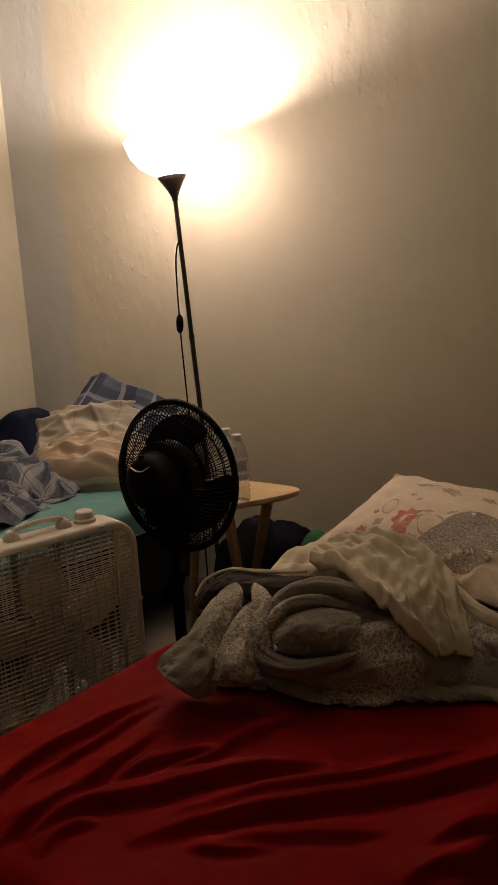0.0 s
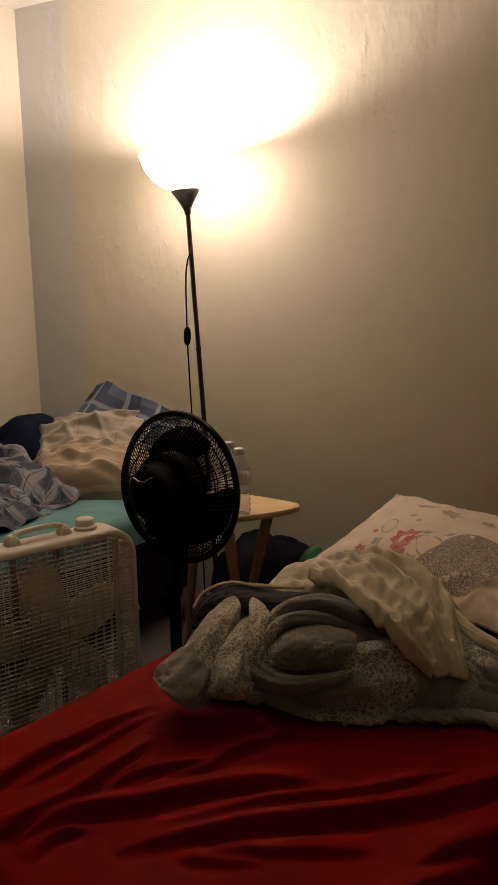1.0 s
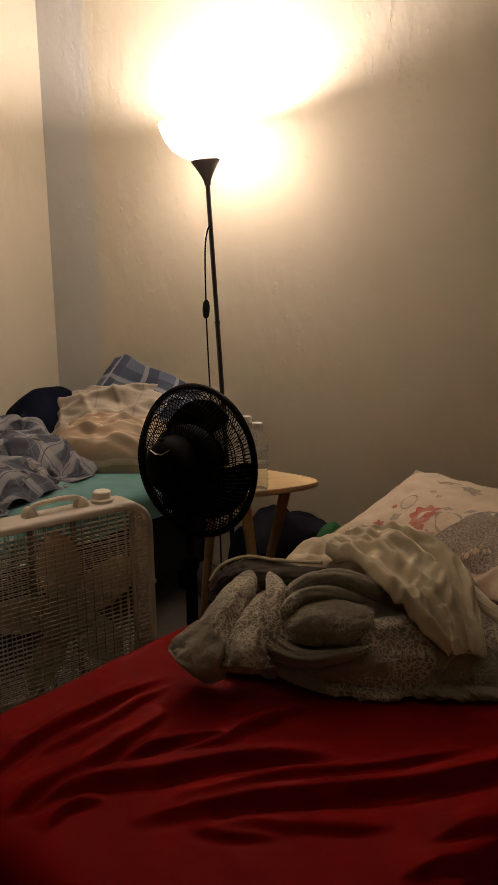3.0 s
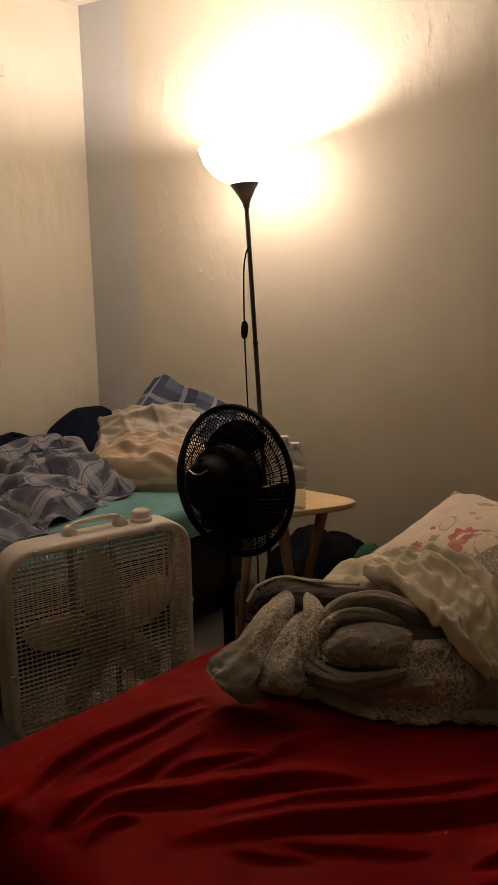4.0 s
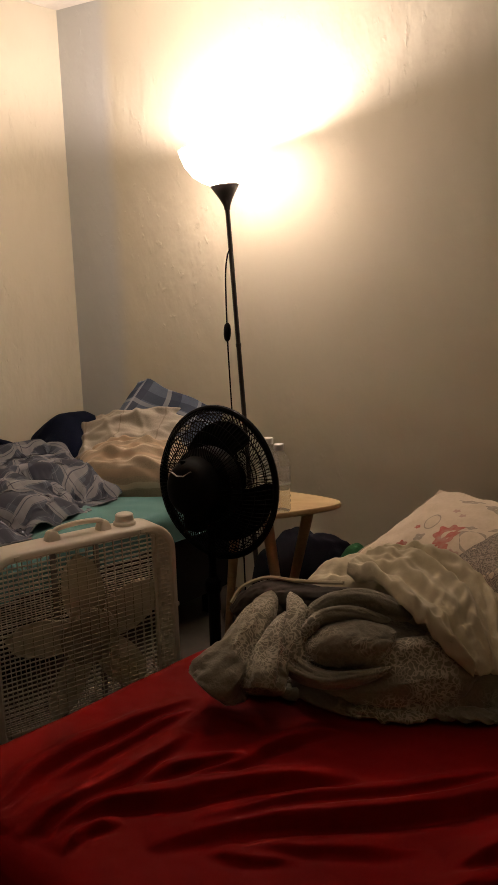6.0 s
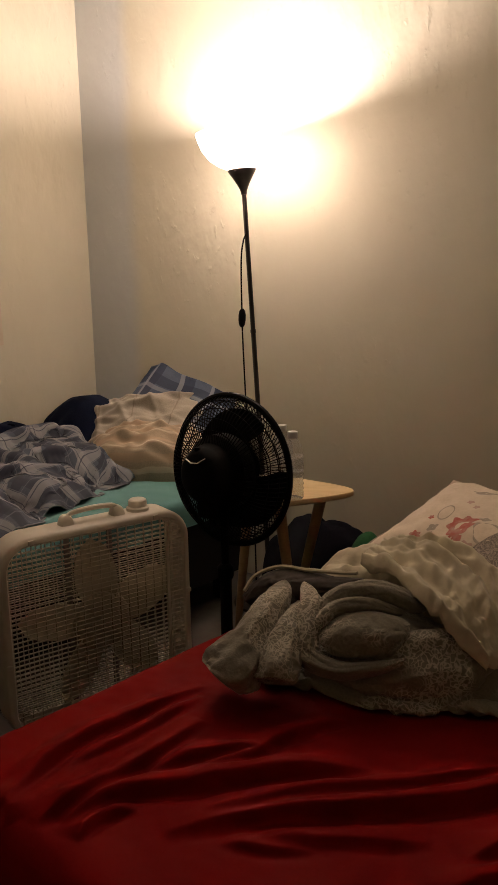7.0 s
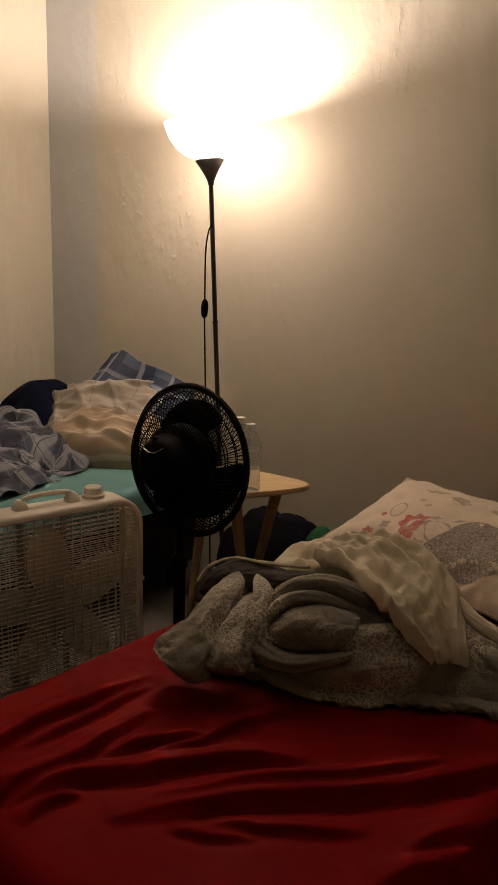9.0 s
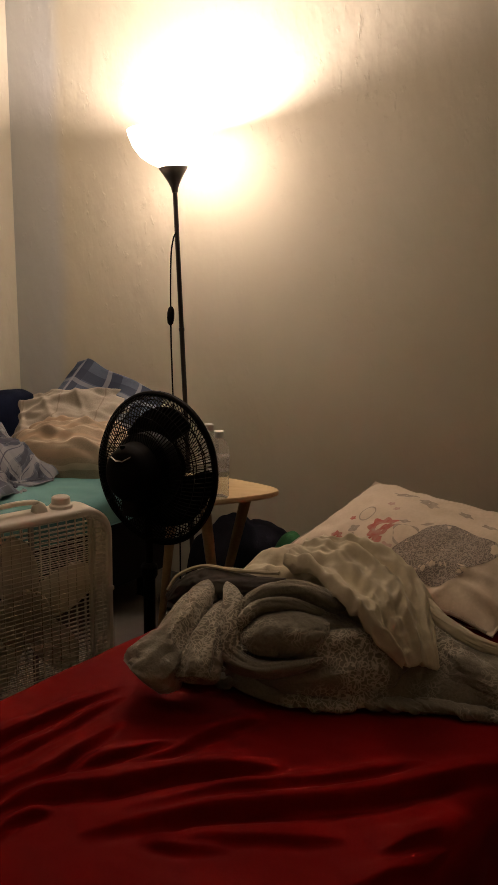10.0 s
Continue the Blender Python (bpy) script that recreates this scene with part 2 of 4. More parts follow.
PEACH_CASE = striped("peach_pillowcase", (0.42, 0.335, 0.23), [(1, 0.0, 0.3, (0.44, 0.31, 0.20), 0.6), (1, 0.35, 0.12, (0.60, 0.50, 0.36), 0.6)], 0.06)
PLAID = striped("blue_plaid_flannel", (0.066, 0.080, 0.108), [(0, 0.0, 0.30, (0.030, 0.034, 0.052), 0.85), (1, 0.0, 0.30, (0.030, 0.034, 0.052), 0.75), (0, 0.45, 0.26, (0.27, 0.27, 0.275), 0.6), (1, 0.45, 0.26, (0.27, 0.27, 0.275), 0.55), (0, 0.5, 0.025, (0.03, 0.035, 0.06), 0.8), (1, 0.5, 0.025, (0.03, 0.035, 0.06), 0.7), (0, 0.30, 0.02, (0.24, 0.25, 0.27), 0.4), (1, 0.30, 0.02, (0.24, 0.25, 0.27), 0.35), (0, 0.78, 0.015, (0.22, 0.24, 0.27), 0.35), (1, 0.78, 0.015, (0.22, 0.24, 0.27), 0.35)], 0.18)
SHIRT = striped("blue_plaid_shirt", (0.10, 0.135, 0.20), [(0, 0.0, 0.3, (0.03, 0.04, 0.075), 0.8), (1, 0.0, 0.3, (0.03, 0.04, 0.075), 0.7), (0, 0.2, 0.12, (0.30, 0.32, 0.35), 0.7), (1, 0.75, 0.12, (0.30, 0.32, 0.35), 0.6)], 0.14)
GLASS = window_glass()
crumple(QUILT, 13, 0.012, 0.8), crumple(LINING, 15, 0.012, 0.8), crumple(PLAID, 7, 0.008, 0.5), crumple(CREAM_CASE, 8, 0.010, 0.6), crumple(PEACH_CASE, 8, 0.010, 0.6), crumple(SHIRT, 7, 0.006, 0.4), crumple(PILLOW, 7, 0.005, 0.35), crumple(TEAL, 4, 0.006, 0.3)


# ---- making things ----
def thing(name, m, label, category, group=""):
    ob = new(name)
    ob.matrix_world = m
    ob.empty_display_size = 0.05
    return tagged(ob, label, category, group)


def part(name, bm, material, parent=None, label="", smooth=True):
    bmesh.ops.recalc_face_normals(bm, faces=bm.faces)
    me = bpy.data.meshes.new(name)
    for f in bm.faces:
        f.smooth = smooth
    bm.to_mesh(me)
    bm.free()
    me.materials.append(material)
    ob = new(name, me)
    if parent:
        ob.parent = parent
    if smooth:
        me.set_sharp_from_angle(angle=radians(38))
    return tagged(ob, label) if label else ob


def box(bm, a, b, bevel=0.0, m=None):
    v = bmesh.ops.create_cube(bm, size=1)["verts"]
    c = [(a[i] + b[i]) / 2 for i in range(3)]
    s = [abs(b[i] - a[i]) for i in range(3)]
    for q in v:
        q.co = Vector([q.co[i] * s[i] + c[i] for i in range(3)])
    if bevel:
        e = list({e for q in v for e in q.link_edges})
        r = bmesh.ops.bevel(bm, geom=e, offset=bevel, segments=2, profile=0.6, affect="EDGES")
        v = list({q for f in r["faces"] for q in f.verts} | {q for q in v if q.is_valid})
    if m is not None:
        bmesh.ops.transform(bm, matrix=m, verts=v)
    return bm


def loft(bm, loops, closed=True, ends=(False, False)):
    """Skin a row of loops of equal length."""
    rings = [[bm.verts.new(p) for p in lp] for lp in loops]
    n = len(rings[0])
    for a, b in zip(rings, rings[1:]):
        for i in range(n if closed else n - 1):
            j = (i + 1) % n
            bm.faces.new((a[i], a[j], b[j], b[i]))
    if ends[0]:
        bm.faces.new(rings[0])
    if ends[1]:
        bm.faces.new(rings[-1])
    return bm


def lathe(bm, profile, m=None, seg=32):
    """Turn (radius, height) pairs round z."""
    m = m or Matrix()
    loops = [[m @ Vector((r * math.cos(2 * math.pi * i / seg), r * math.sin(2 * math.pi * i / seg), h)) for i in range(seg)] for r, h in profile]
    return loft(bm, loops, True, (profile[0][0] > 1e-4, profile[-1][0] > 1e-4))


def curve_points(pts, n):
    """A smooth line through pts (Catmull-Rom)."""
    p = [Vector(q) for q in pts]
    p = [p[0] * 2 - p[1]] + p + [p[-1] * 2 - p[-2]]
    out = []
    k = len(p) - 3
    for i in range(n + 1):
        s = i / n * k
        j = min(int(s), k - 1)
        t = s - j
        a, b, c, d = p[j : j + 4]
        out.append(0.5 * (2 * b + (c - a) * t + (2 * a - 5 * b + 4 * c - d) * t * t + (3 * b - a - 3 * c + d) * t**3))
    return out


def tube(bm, pts, r, seg=8, flat=1.0, closed=False):
    """A rod along pts; r is a number or a function of 0..1."""
    pts = [Vector(p) for p in pts]
    loops = []
    n = len(pts)
    side = None
    for i, p in enumerate(pts):
        d = (pts[(i + 1) % n] - pts[i - 1]) if closed else (pts[min(i + 1, n - 1)] - pts[max(i - 1, 0)])
        d.normalize()
        side = d.orthogonal() if side is None else side - d * side.dot(d)
        side.normalize()
        other = d.cross(side)
        rr = r(i / max(n - 1, 1)) if callable(r) else r
        loops.append([p + side * rr * math.cos(2 * math.pi * k / seg) + other * rr * flat * math.sin(2 * math.pi * k / seg) for k in range(seg)])
    if closed:
        loops.append(loops[0])
        loft(bm, loops)
        bmesh.ops.remove_doubles(bm, verts=bm.verts, dist=1e-6)
        return bm
    return loft(bm, loops, True, (True, True))


def round_rect(w, h, r, n=6):
    """A rounded rectangle in x and z, centred on x, standing on z = 0."""
    out = []
    for cx, cz, a in ((w / 2 - r, r, -90), (w / 2 - r, h - r, 0), (-w / 2 + r, h - r, 90), (-w / 2 + r, r, 180)):
        for i in range(n + 1):
            t = radians(a + 90 * i / n)
            out.append((cx + r * math.cos(t), cz + r * math.sin(t)))
    return out


def sheet(name, f, nu, nv, material, parent=None, label="", thick=0.0, size=(1.0, 1.0)):
    """A cloth over the square 0..1: f(u, v) gives its places. It carries its own u and v in metres."""
    us, vs = np.linspace(0, 1, nu), np.linspace(0, 1, nv)
    co = [f(float(u), float(v)) for v in vs for u in us]
    faces = [(j * nu + i, j * nu + i + 1, (j + 1) * nu + i + 1, (j + 1) * nu + i) for j in range(nv - 1) for i in range(nu - 1)]
    me = bpy.data.meshes.new(name)
    me.from_pydata(co, [], faces)
    uv = me.uv_layers.new(name="cloth")
    idx = np.empty(len(me.loops), dtype=np.int32)
    me.loops.foreach_get("vertex_index", idx)
    uv.data.foreach_set("uv", np.stack([us[idx % nu] * size[0], vs[idx // nu] * size[1]], 1).astype(np.float32).ravel())
    me.materials.append(material)
    me.shade_smooth()
    ob = new(name, me)
    if parent:
        ob.parent = parent
    if thick:
        s = ob.modifiers.new("thickness", "SOLIDIFY")
        s.thickness, s.offset = thick, -1
    return tagged(ob, label) if label else ob


def ridge(x, y, line, width):
    """How near (x, y) lies to a smooth line: 1 on it, 0 away from it, and how far along (0..1)."""
    best, along = 1e9, 0.0
    for i, (a, b) in enumerate(zip(line, line[1:])):
        dx, dy = b[0] - a[0], b[1] - a[1]
        t = max(0.0, min(1.0, ((x - a[0]) * dx + (y - a[1]) * dy) / (dx * dx + dy * dy + 1e-12)))
        d = (x - a[0] - dx * t) ** 2 + (y - a[1] - dy * t) ** 2
        if d < best:
            best, along = d, (i + t) / (len(line) - 1)
    return math.exp(-best / (width * width)), along


def rolled(x, y, line, radius):
    """The height of a half-round roll along a line of (x, y, top)."""
    best, top = 1e9, 0.0
    for a, b in zip(line, line[1:]):
        dx, dy = b[0] - a[0], b[1] - a[1]
        t = max(0.0, min(1.0, ((x - a[0]) * dx + (y - a[1]) * dy) / (dx * dx + dy * dy + 1e-12)))
        d = (x - a[0] - dx * t) ** 2 + (y - a[1] - dy * t) ** 2
        if d < best:
            best, top = d, a[2] + (b[2] - a[2]) * t
    q = best / (radius * radius)
    return top - radius * (1 - math.sqrt(max(0.0, 1 - q))) if q < 1 else -1.0


def settle(start, excess, under, area, steps=160, stiff=0.5, fixed=None, gap=0.006, pull=0.0012):
    """Let a cloth (rows x columns x 3) with spare length sink onto a surface under it, so that it buckles into creases.
    under: heights over area (x0, y0, step). fixed: which of its points stay."""
    p = start.copy()
    old = p.copy()
    x0, y0, step = area
    ny, nx = under.shape
    gy, gx = np.gradient(under, step)
    free = np.ones(p.shape[:2]) if fixed is None else 1.0 - fixed.astype(float)
    pairs = []
    for dj, di, k in ((0, 1, 1.0), (1, 0, 1.0), (1, 1, 0.6), (1, -1, 0.6), (0, 2, stiff), (2, 0, stiff), (0, 4, stiff * 0.4), (4, 0, stiff * 0.4)):
        a = (slice(0, p.shape[0] - dj), slice(max(0, -di), p.shape[1] - max(0, di)))
        b = (slice(dj, None), slice(max(0, di), p.shape[1] + min(0, di)))
        pairs.append((a, b, k, np.linalg.norm(start[b] - start[a], axis=2) * excess))
    for n in range(steps):
        move = (p - old) * 0.86
        old = p.copy()
        p = p + move * free[..., None]
        p[..., 2] -= pull * free
        for _ in range(4):
            shift, share = np.zeros_like(p), np.full(p.shape[:2], 1e-6)
            for a, b, k, rest in pairs:
                d = p[b] - p[a]
                q = np.linalg.norm(d, axis=2) + 1e-9
                c = (0.5 * k * (q - rest) / q)[..., None] * d
                shift[a] += c
                shift[b] -= c
                share[a] += k
                share[b] += k
            p = p + 1.6 * shift / share[..., None] * free[..., None]
            i = np.clip(((p[..., 0] - x0) / step), 0, nx - 1.001)
            j = np.clip(((p[..., 1] - y0) / step), 0, ny - 1.001)
            i0, j0 = i.astype(int), j.astype(int)
            fi, fj = i - i0, j - j0
            h = (under[j0, i0] * (1 - fi) + under[j0, i0 + 1] * fi) * (1 - fj) + (under[j0 + 1, i0] * (1 - fi) + under[j0 + 1, i0 + 1] * fi) * fj + gap
            deep = np.maximum(0, h - p[..., 2]) * free
            sx, sy = np.clip(gx[j0, i0], -2, 2), np.clip(gy[j0, i0], -2, 2)
            w = deep / (1 + sx * sx + sy * sy)
            p[..., 0] -= w * sx
            p[..., 1] -= w * sy
            p[..., 2] += w
            touch = (deep > 0)[..., None] * np.array([1.0, 1.0, 0.0])
            p = p - touch * (p - old) * 0.4
    return p


def heights(f, x0, x1, y0, y1, step, low):
    return np.array([[max(low, f(x0 + i * step, y0 + j * step)) for i in range(int((x1 - x0) / step) + 1)] for j in range(int((y1 - y0) / step) + 1)])


def look_up(g, x0, y0, step, x, y):
    return g[min(max(int(round((y - y0) / step)), 0), g.shape[0] - 1), min(max(int(round((x - x0) / step)), 0), g.shape[1] - 1)]


def cloth(name, p, material, parent, label="", thick=0.004, size=(1.0, 1.0), smooth=1):
    """A mesh from a settled cloth, thickened."""
    nv, nu = p.shape[:2]
    me = bpy.data.meshes.new(name)
    me.from_pydata([tuple(map(float, q)) for q in p.reshape(-1, 3)], [], [(j * nu + i, j * nu + i + 1, (j + 1) * nu + i + 1, (j + 1) * nu + i) for j in range(nv - 1) for i in range(nu - 1)])
    uv = me.uv_layers.new(name="cloth")
    idx = np.empty(len(me.loops), dtype=np.int32)
    me.loops.foreach_get("vertex_index", idx)
    uv.data.foreach_set("uv", np.stack([(idx % nu) / (nu - 1) * size[0], (idx // nu) / (nv - 1) * size[1]], 1).astype(np.float32).ravel())
    me.materials.append(material)
    me.shade_smooth()
    ob = new(name, me)
    ob.parent = parent
    if thick:
        m = ob.modifiers.new("thickness", "SOLIDIFY")
        m.thickness, m.offset = thick, -1
    if smooth:
        m = ob.modifiers.new("smooth", "SUBSURF")
        m.levels = m.render_levels = smooth
    return tagged(ob, label) if label else ob


def wob(x, y, z=0.0, s=1.0):
    return noise.noise(Vector((x * s, y * s, z)))


# ---- the room ----
W, TOP = 2.645, 2.288
LEFT = pose(-2.42, W, 0, 0, 0, -9)  # the corner; the left wall runs along its -y


def slab(name, a, b, m, material, label):
    ob = part(name, box(bmesh.new(), a, b), material, None, label, smooth=False)
    ob.matrix_world = m
    return tagged(ob, kind="structure")


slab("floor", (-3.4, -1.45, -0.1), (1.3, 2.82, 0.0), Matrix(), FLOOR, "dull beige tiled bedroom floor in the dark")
slab("ceiling", (-3.4, -1.45, TOP), (1.3, 2.82, TOP + 0.1), Matrix(), CEILING, "plain off-white painted ceiling")
slab("wall_north", (-2.75, W, 0), (1.27, W + 0.12, TOP), Matrix(), WALL_COOL_TINT, "beige painted wall with rough patched plaster, cool light tinted into its colour by the corner")
slab("wall_east", (1.15, -1.3, 0), (1.27, W, TOP), Matrix(), WALL, "plain beige painted wall")
slab("wall_south", (-3.3, -1.42, 0), (1.27, -1.3, TOP), Matrix(), WALL, "plain beige painted wall")
# the left wall, with a window opening between WIN0 and WIN1 along it
WIN0, WIN1, SILL, HEAD = -1.63, -0.52, 0.927, 1.967
bm = bmesh.new()
for a, b in (((-0.12, WIN1, 0), (0, 0.0, TOP)), ((-0.12, -4.04, 0), (0, WIN0, TOP)), ((-0.12, WIN0, 0), (0, WIN1, SILL)), ((-0.12, WIN0, HEAD), (0, WIN1, TOP))):
    box(bm, a, b)
wall = tagged(part("wall_west", bm, WALL, None, "cream painted wall with a window opening", smooth=False), kind="structure")
wall.matrix_world = LEFT

win = tagged(new("window_1"), "painted window with a closed pale blind and box valance", "window", kind="structure")
win.matrix_world = LEFT
bm = bmesh.new()
for a, b in (((-0.11, WIN0, SILL), (-0.06, WIN0 + 0.04, HEAD)), ((-0.11, WIN1 - 0.04, SILL), (-0.06, WIN1, HEAD)), ((-0.11, WIN0 + 0.04, SILL), (-0.06, WIN1 - 0.04, SILL + 0.04)), ((-0.11, WIN0 + 0.04, HEAD - 0.04), (-0.06, WIN1 - 0.04, HEAD)), ((-0.11, (WIN0 + WIN1) / 2 - 0.02, SILL + 0.04), (-0.06, (WIN0 + WIN1) / 2 + 0.02, HEAD - 0.04))):
    box(bm, a, b, 0.004)
part("window_frame", bm, GREY, win)
for k in (0, 1):
    a = WIN0 + 0.04 if k == 0 else (WIN0 + WIN1) / 2 + 0.02
    b = (WIN0 + WIN1) / 2 - 0.02 if k == 0 else WIN1 - 0.04
    pane = part("pane", box(bmesh.new(), (-0.088, a, SILL + 0.04), (-0.084, b, HEAD - 0.04)), GLASS, win)
    pane.visible_shadow = False
part("window_sill", box(bmesh.new(), (-0.06, WIN0 - 0.03, SILL - 0.035), (0.022, WIN1 + 0.035, SILL - 0.004), 0.004), GREY, win, "narrow grey sill")
part("casing", box(bmesh.new(), (0.0, WIN1 + 0.004, SILL), (0.012, WIN1 + 0.075, HEAD - 0.01), 0.003), TRIM, win, "flat painted board beside the blind")
part("valance", box(box(bmesh.new(), (0.0, WIN0 - 0.1, HEAD - 0.012), (0.05, WIN1 + 0.125, HEAD + 0.030), 0.005), (0.0, WIN0 - 0.1, HEAD + 0.031), (0.035, WIN1 + 0.03, HEAD + 0.046), 0.003), TRIM, win, "chipped painted valance box")
for k in range(12):
    y = WIN1 - 0.018 - k * 0.089
    bm = bmesh.new()
    loft(bm, [[(-0.006 - 0.008 * i / 4 + 0.006 * math.cos(math.pi * (i / 4 - 0.5)), y - 0.092 + 0.094 * i / 4, z) for i in range(5)] + [(-0.008 - 0.008 * i / 4 + 0.006 * math.cos(math.pi * (i / 4 - 0.5)), y - 0.092 + 0.094 * i / 4, z) for i in range(4, -1, -1)] for z in (SILL + 0.01, HEAD - 0.015)], True, (True, True))
    part("slat", bm, BLIND, win)


# ---- the red bed ----
RED_BED = pose(-1.045, 0.678, 0, 0, 0, -11.4)
BW, BL, BTOP = 0.81, 1.88, 0.46
bed = thing("single_bed", RED_BED, "narrow bed with a creased dark red fitted sheet", "bed")
part("bed_base", box(bmesh.new(), (0.03, 0.03, 0.06), (BW - 0.03, BL - 0.02, 0.22), 0.012), BED_WOOD, bed, "low black bed base")
for x, y in ((0.1, 0.1), (BW - 0.1, 0.1), (0.1, BL - 0.1), (BW - 0.1, BL - 0.1)):
    part("leg", lathe(bmesh.new(), [(0.022, 0), (0.028, 0.03), (0.028, 0.062)], Matrix.Translation((x, y, 0)), 12), BLACK, bed)
part("mattress", box(bmesh.new(), (0.01, 0.01, 0.222), (BW - 0.01, BL - 0.01, BTOP - 0.02), 0.05), surface("mattress_ticking", (0.5, 0.47, 0.42), 0.85), bed)

# long creases pulled towards the foot corner, in the room's x and y
CREASES = [
    ([(-0.842, 0.68), (-0.866, 0.78), (-0.868, 0.842), (-0.854, 0.919), (-0.822, 1.014), (-0.796, 1.112)], 0.015, 0.010),
    ([(-0.775, 0.677), (-0.769, 0.73), (-0.753, 0.794), (-0.738, 0.88), (-0.725, 1.012)], 0.018, 0.011),
    ([(-0.842, 0.804), (-0.81, 0.898), (-0.791, 0.99), (-0.773, 1.08)], 0.009, 0.009),
    ([(-0.745, 0.70), (-0.729, 0.779), (-0.691, 0.822), (-0.604, 0.882)], 0.018, 0.011),
    ([(-0.702, 0.683), (-0.709, 0.733), (-0.677, 0.779)], 0.010, 0.008),
    ([(-0.715, 0.851), (-0.68, 0.917), (-0.633, 0.956), (-0.6, 0.986)], 0.013, 0.009),
    ([(-0.653, 0.908), (-0.6, 0.968), (-0.594, 1.027), (-0.556, 1.09)], 0.012, 0.009),
    ([(-0.657, 0.828), (-0.60, 0.905), (-0.531, 0.965), (-0.426, 1.026)], 0.018, 0.012),
    ([(-0.619, 0.755), (-0.52, 0.85), (-0.389, 0.945), (-0.291, 1.030), (-0.194, 1.131), (-0.12, 1.22)], 0.020, 0.013),
    ([(-0.589, 0.818), (-0.49, 0.912), (-0.391, 0.992), (-0.313, 1.066), (-0.25, 1.14)], 0.014, 0.010),
    ([(-0.537, 0.783), (-0.486, 0.798), (-0.421, 0.829)], 0.006, 0.009),
    ([(-0.50, 0.815), (-0.393, 0.866), (-0.298, 0.924)], 0.007, 0.010),
    ([(-0.265, 0.836), (-0.21, 0.893), (-0.166, 0.946), (-0.14, 0.99)], 0.015, 0.010),
    ([(-0.253, 0.91), (-0.19, 0.982), (-0.129, 1.055)], 0.014, 0.011),
    ([(-0.22, 0.83), (-0.18, 0.865), (-0.14, 0.92)], 0.012, 0.009),
    ([(-0.572, 1.04), (-0.56, 1.09), (-0.52, 1.14)], 0.009, 0.009),
    ([(-0.86, 0.66), (-0.845, 0.69), (-0.81, 0.665)], 0.010, 0.010),
]
CREASES = [([tuple(p) for p in curve_points([(*q, 0) for q in line], 14)], h * 1.2, w * 0.85) for line, h, w in CREASES]

def drape(s, length, r):
    """Where a cloth goes that runs over an edge: place across, and drop."""
    far = s > length / 2
    t = (s - (length - r)) if far else (r - s)
    if t <= 0:
        return s, 0.0
    a = min(t / r, math.pi / 2)
    out = r * math.sin(a)
    drop = r * (1 - math.cos(a)) + max(0.0, t - r * math.pi / 2)
    return ((length - r + out) if far else (r - out)), drop


def crease_heights(x, y):
    """Heights of all creases at arrays of places: each steep towards the foot, gentle towards the head."""
    out = np.zeros_like(x)
    for line, high, wide in CREASES:
        best, side, along = np.full_like(x, 1e9), np.zeros_like(x), np.zeros_like(x)
        for i, (a, b) in enumerate(zip(line, line[1:])):
            dx, dy = b[0] - a[0], b[1] - a[1]
            t = np.clip(((x - a[0]) * dx + (y - a[1]) * dy) / (dx * dx + dy * dy + 1e-12), 0, 1)
            ex, ey = x - a[0] - dx * t, y - a[1] - dy * t
            d = ex * ex + ey * ey
            near = d < best
            best, side, along = np.where(near, d, best), np.where(near, dx * ey - dy * ex, side), np.where(near, (i + t) / (len(line) - 1), along)
        d = np.sqrt(best)
        shape = np.where(side > 0, np.exp(-best / (3.4 * wide) ** 2), 1.35 * np.exp(-best / wide**2) - 0.35 * np.exp(-(((d - 1.9 * wide) / (1.3 * wide)) ** 2)))
        shape = np.where(side > 0, shape, np.minimum(shape, 1.0))
        ends = np.clip(np.minimum(4 * along, 4 * (1 - along)), 0, 1) ** 0.8
        out = out + high * shape * ends
    return 0.03 * np.tanh(out / 0.03)


NU, NV = 330, 520
bed_u, bed_v = [drape(-0.2 + i / (NU - 1) * (BW + 0.4), BW, 0.05) for i in range(NU)], [drape(-0.2 + j / (NV - 1) * (BL + 0.3), BL, 0.06) for j in range(NV)]
bed_x, bed_y = np.meshgrid([q[0] for q in bed_u], [q[0] for q in bed_v])
CREASE_H = crease_heights(RED_BED[0][0] * bed_x + RED_BED[0][1] * bed_y + RED_BED[0][3], RED_BED[1][0] * bed_x + RED_BED[1][1] * bed_y + RED_BED[1][3])


def red_sheet(u, v):
    i, j = round(u * (NU - 1)), round(v * (NV - 1))
    (x, dx), (y, dy) = bed_u[i], bed_v[j]
    p = RED_BED @ Vector((x, y, 0))
    h = float(CREASE_H[j, i]) + 0.006 * wob(p.x, p.y, 1, 5) + 0.003 * wob(p.x, p.y, 2, 14) + 0.001 * wob(p.x, p.y, 3, 40)
    drop = min(max(dx, dy) + 0.4 * min(dx, dy), 0.235)
    pull = 0.012 * wob(p.x, p.y, 4, 14) * min(1.0, drop * 8)
    return Vector((x + (pull if dx else 0), y + (pull if dy else 0), BTOP - drop + h * (1 if drop < 0.02 else 0.3)))


sheet("fitted_sheet", red_sheet, NU, NV, RED, bed, "creased satin-like red sheet", 0.002, (BW + 0.4, BL + 0.4))


# ---- the quilt heaped on it ----
def dense(line, n=8):
    return [tuple(p) for p in curve_points(line, n)]


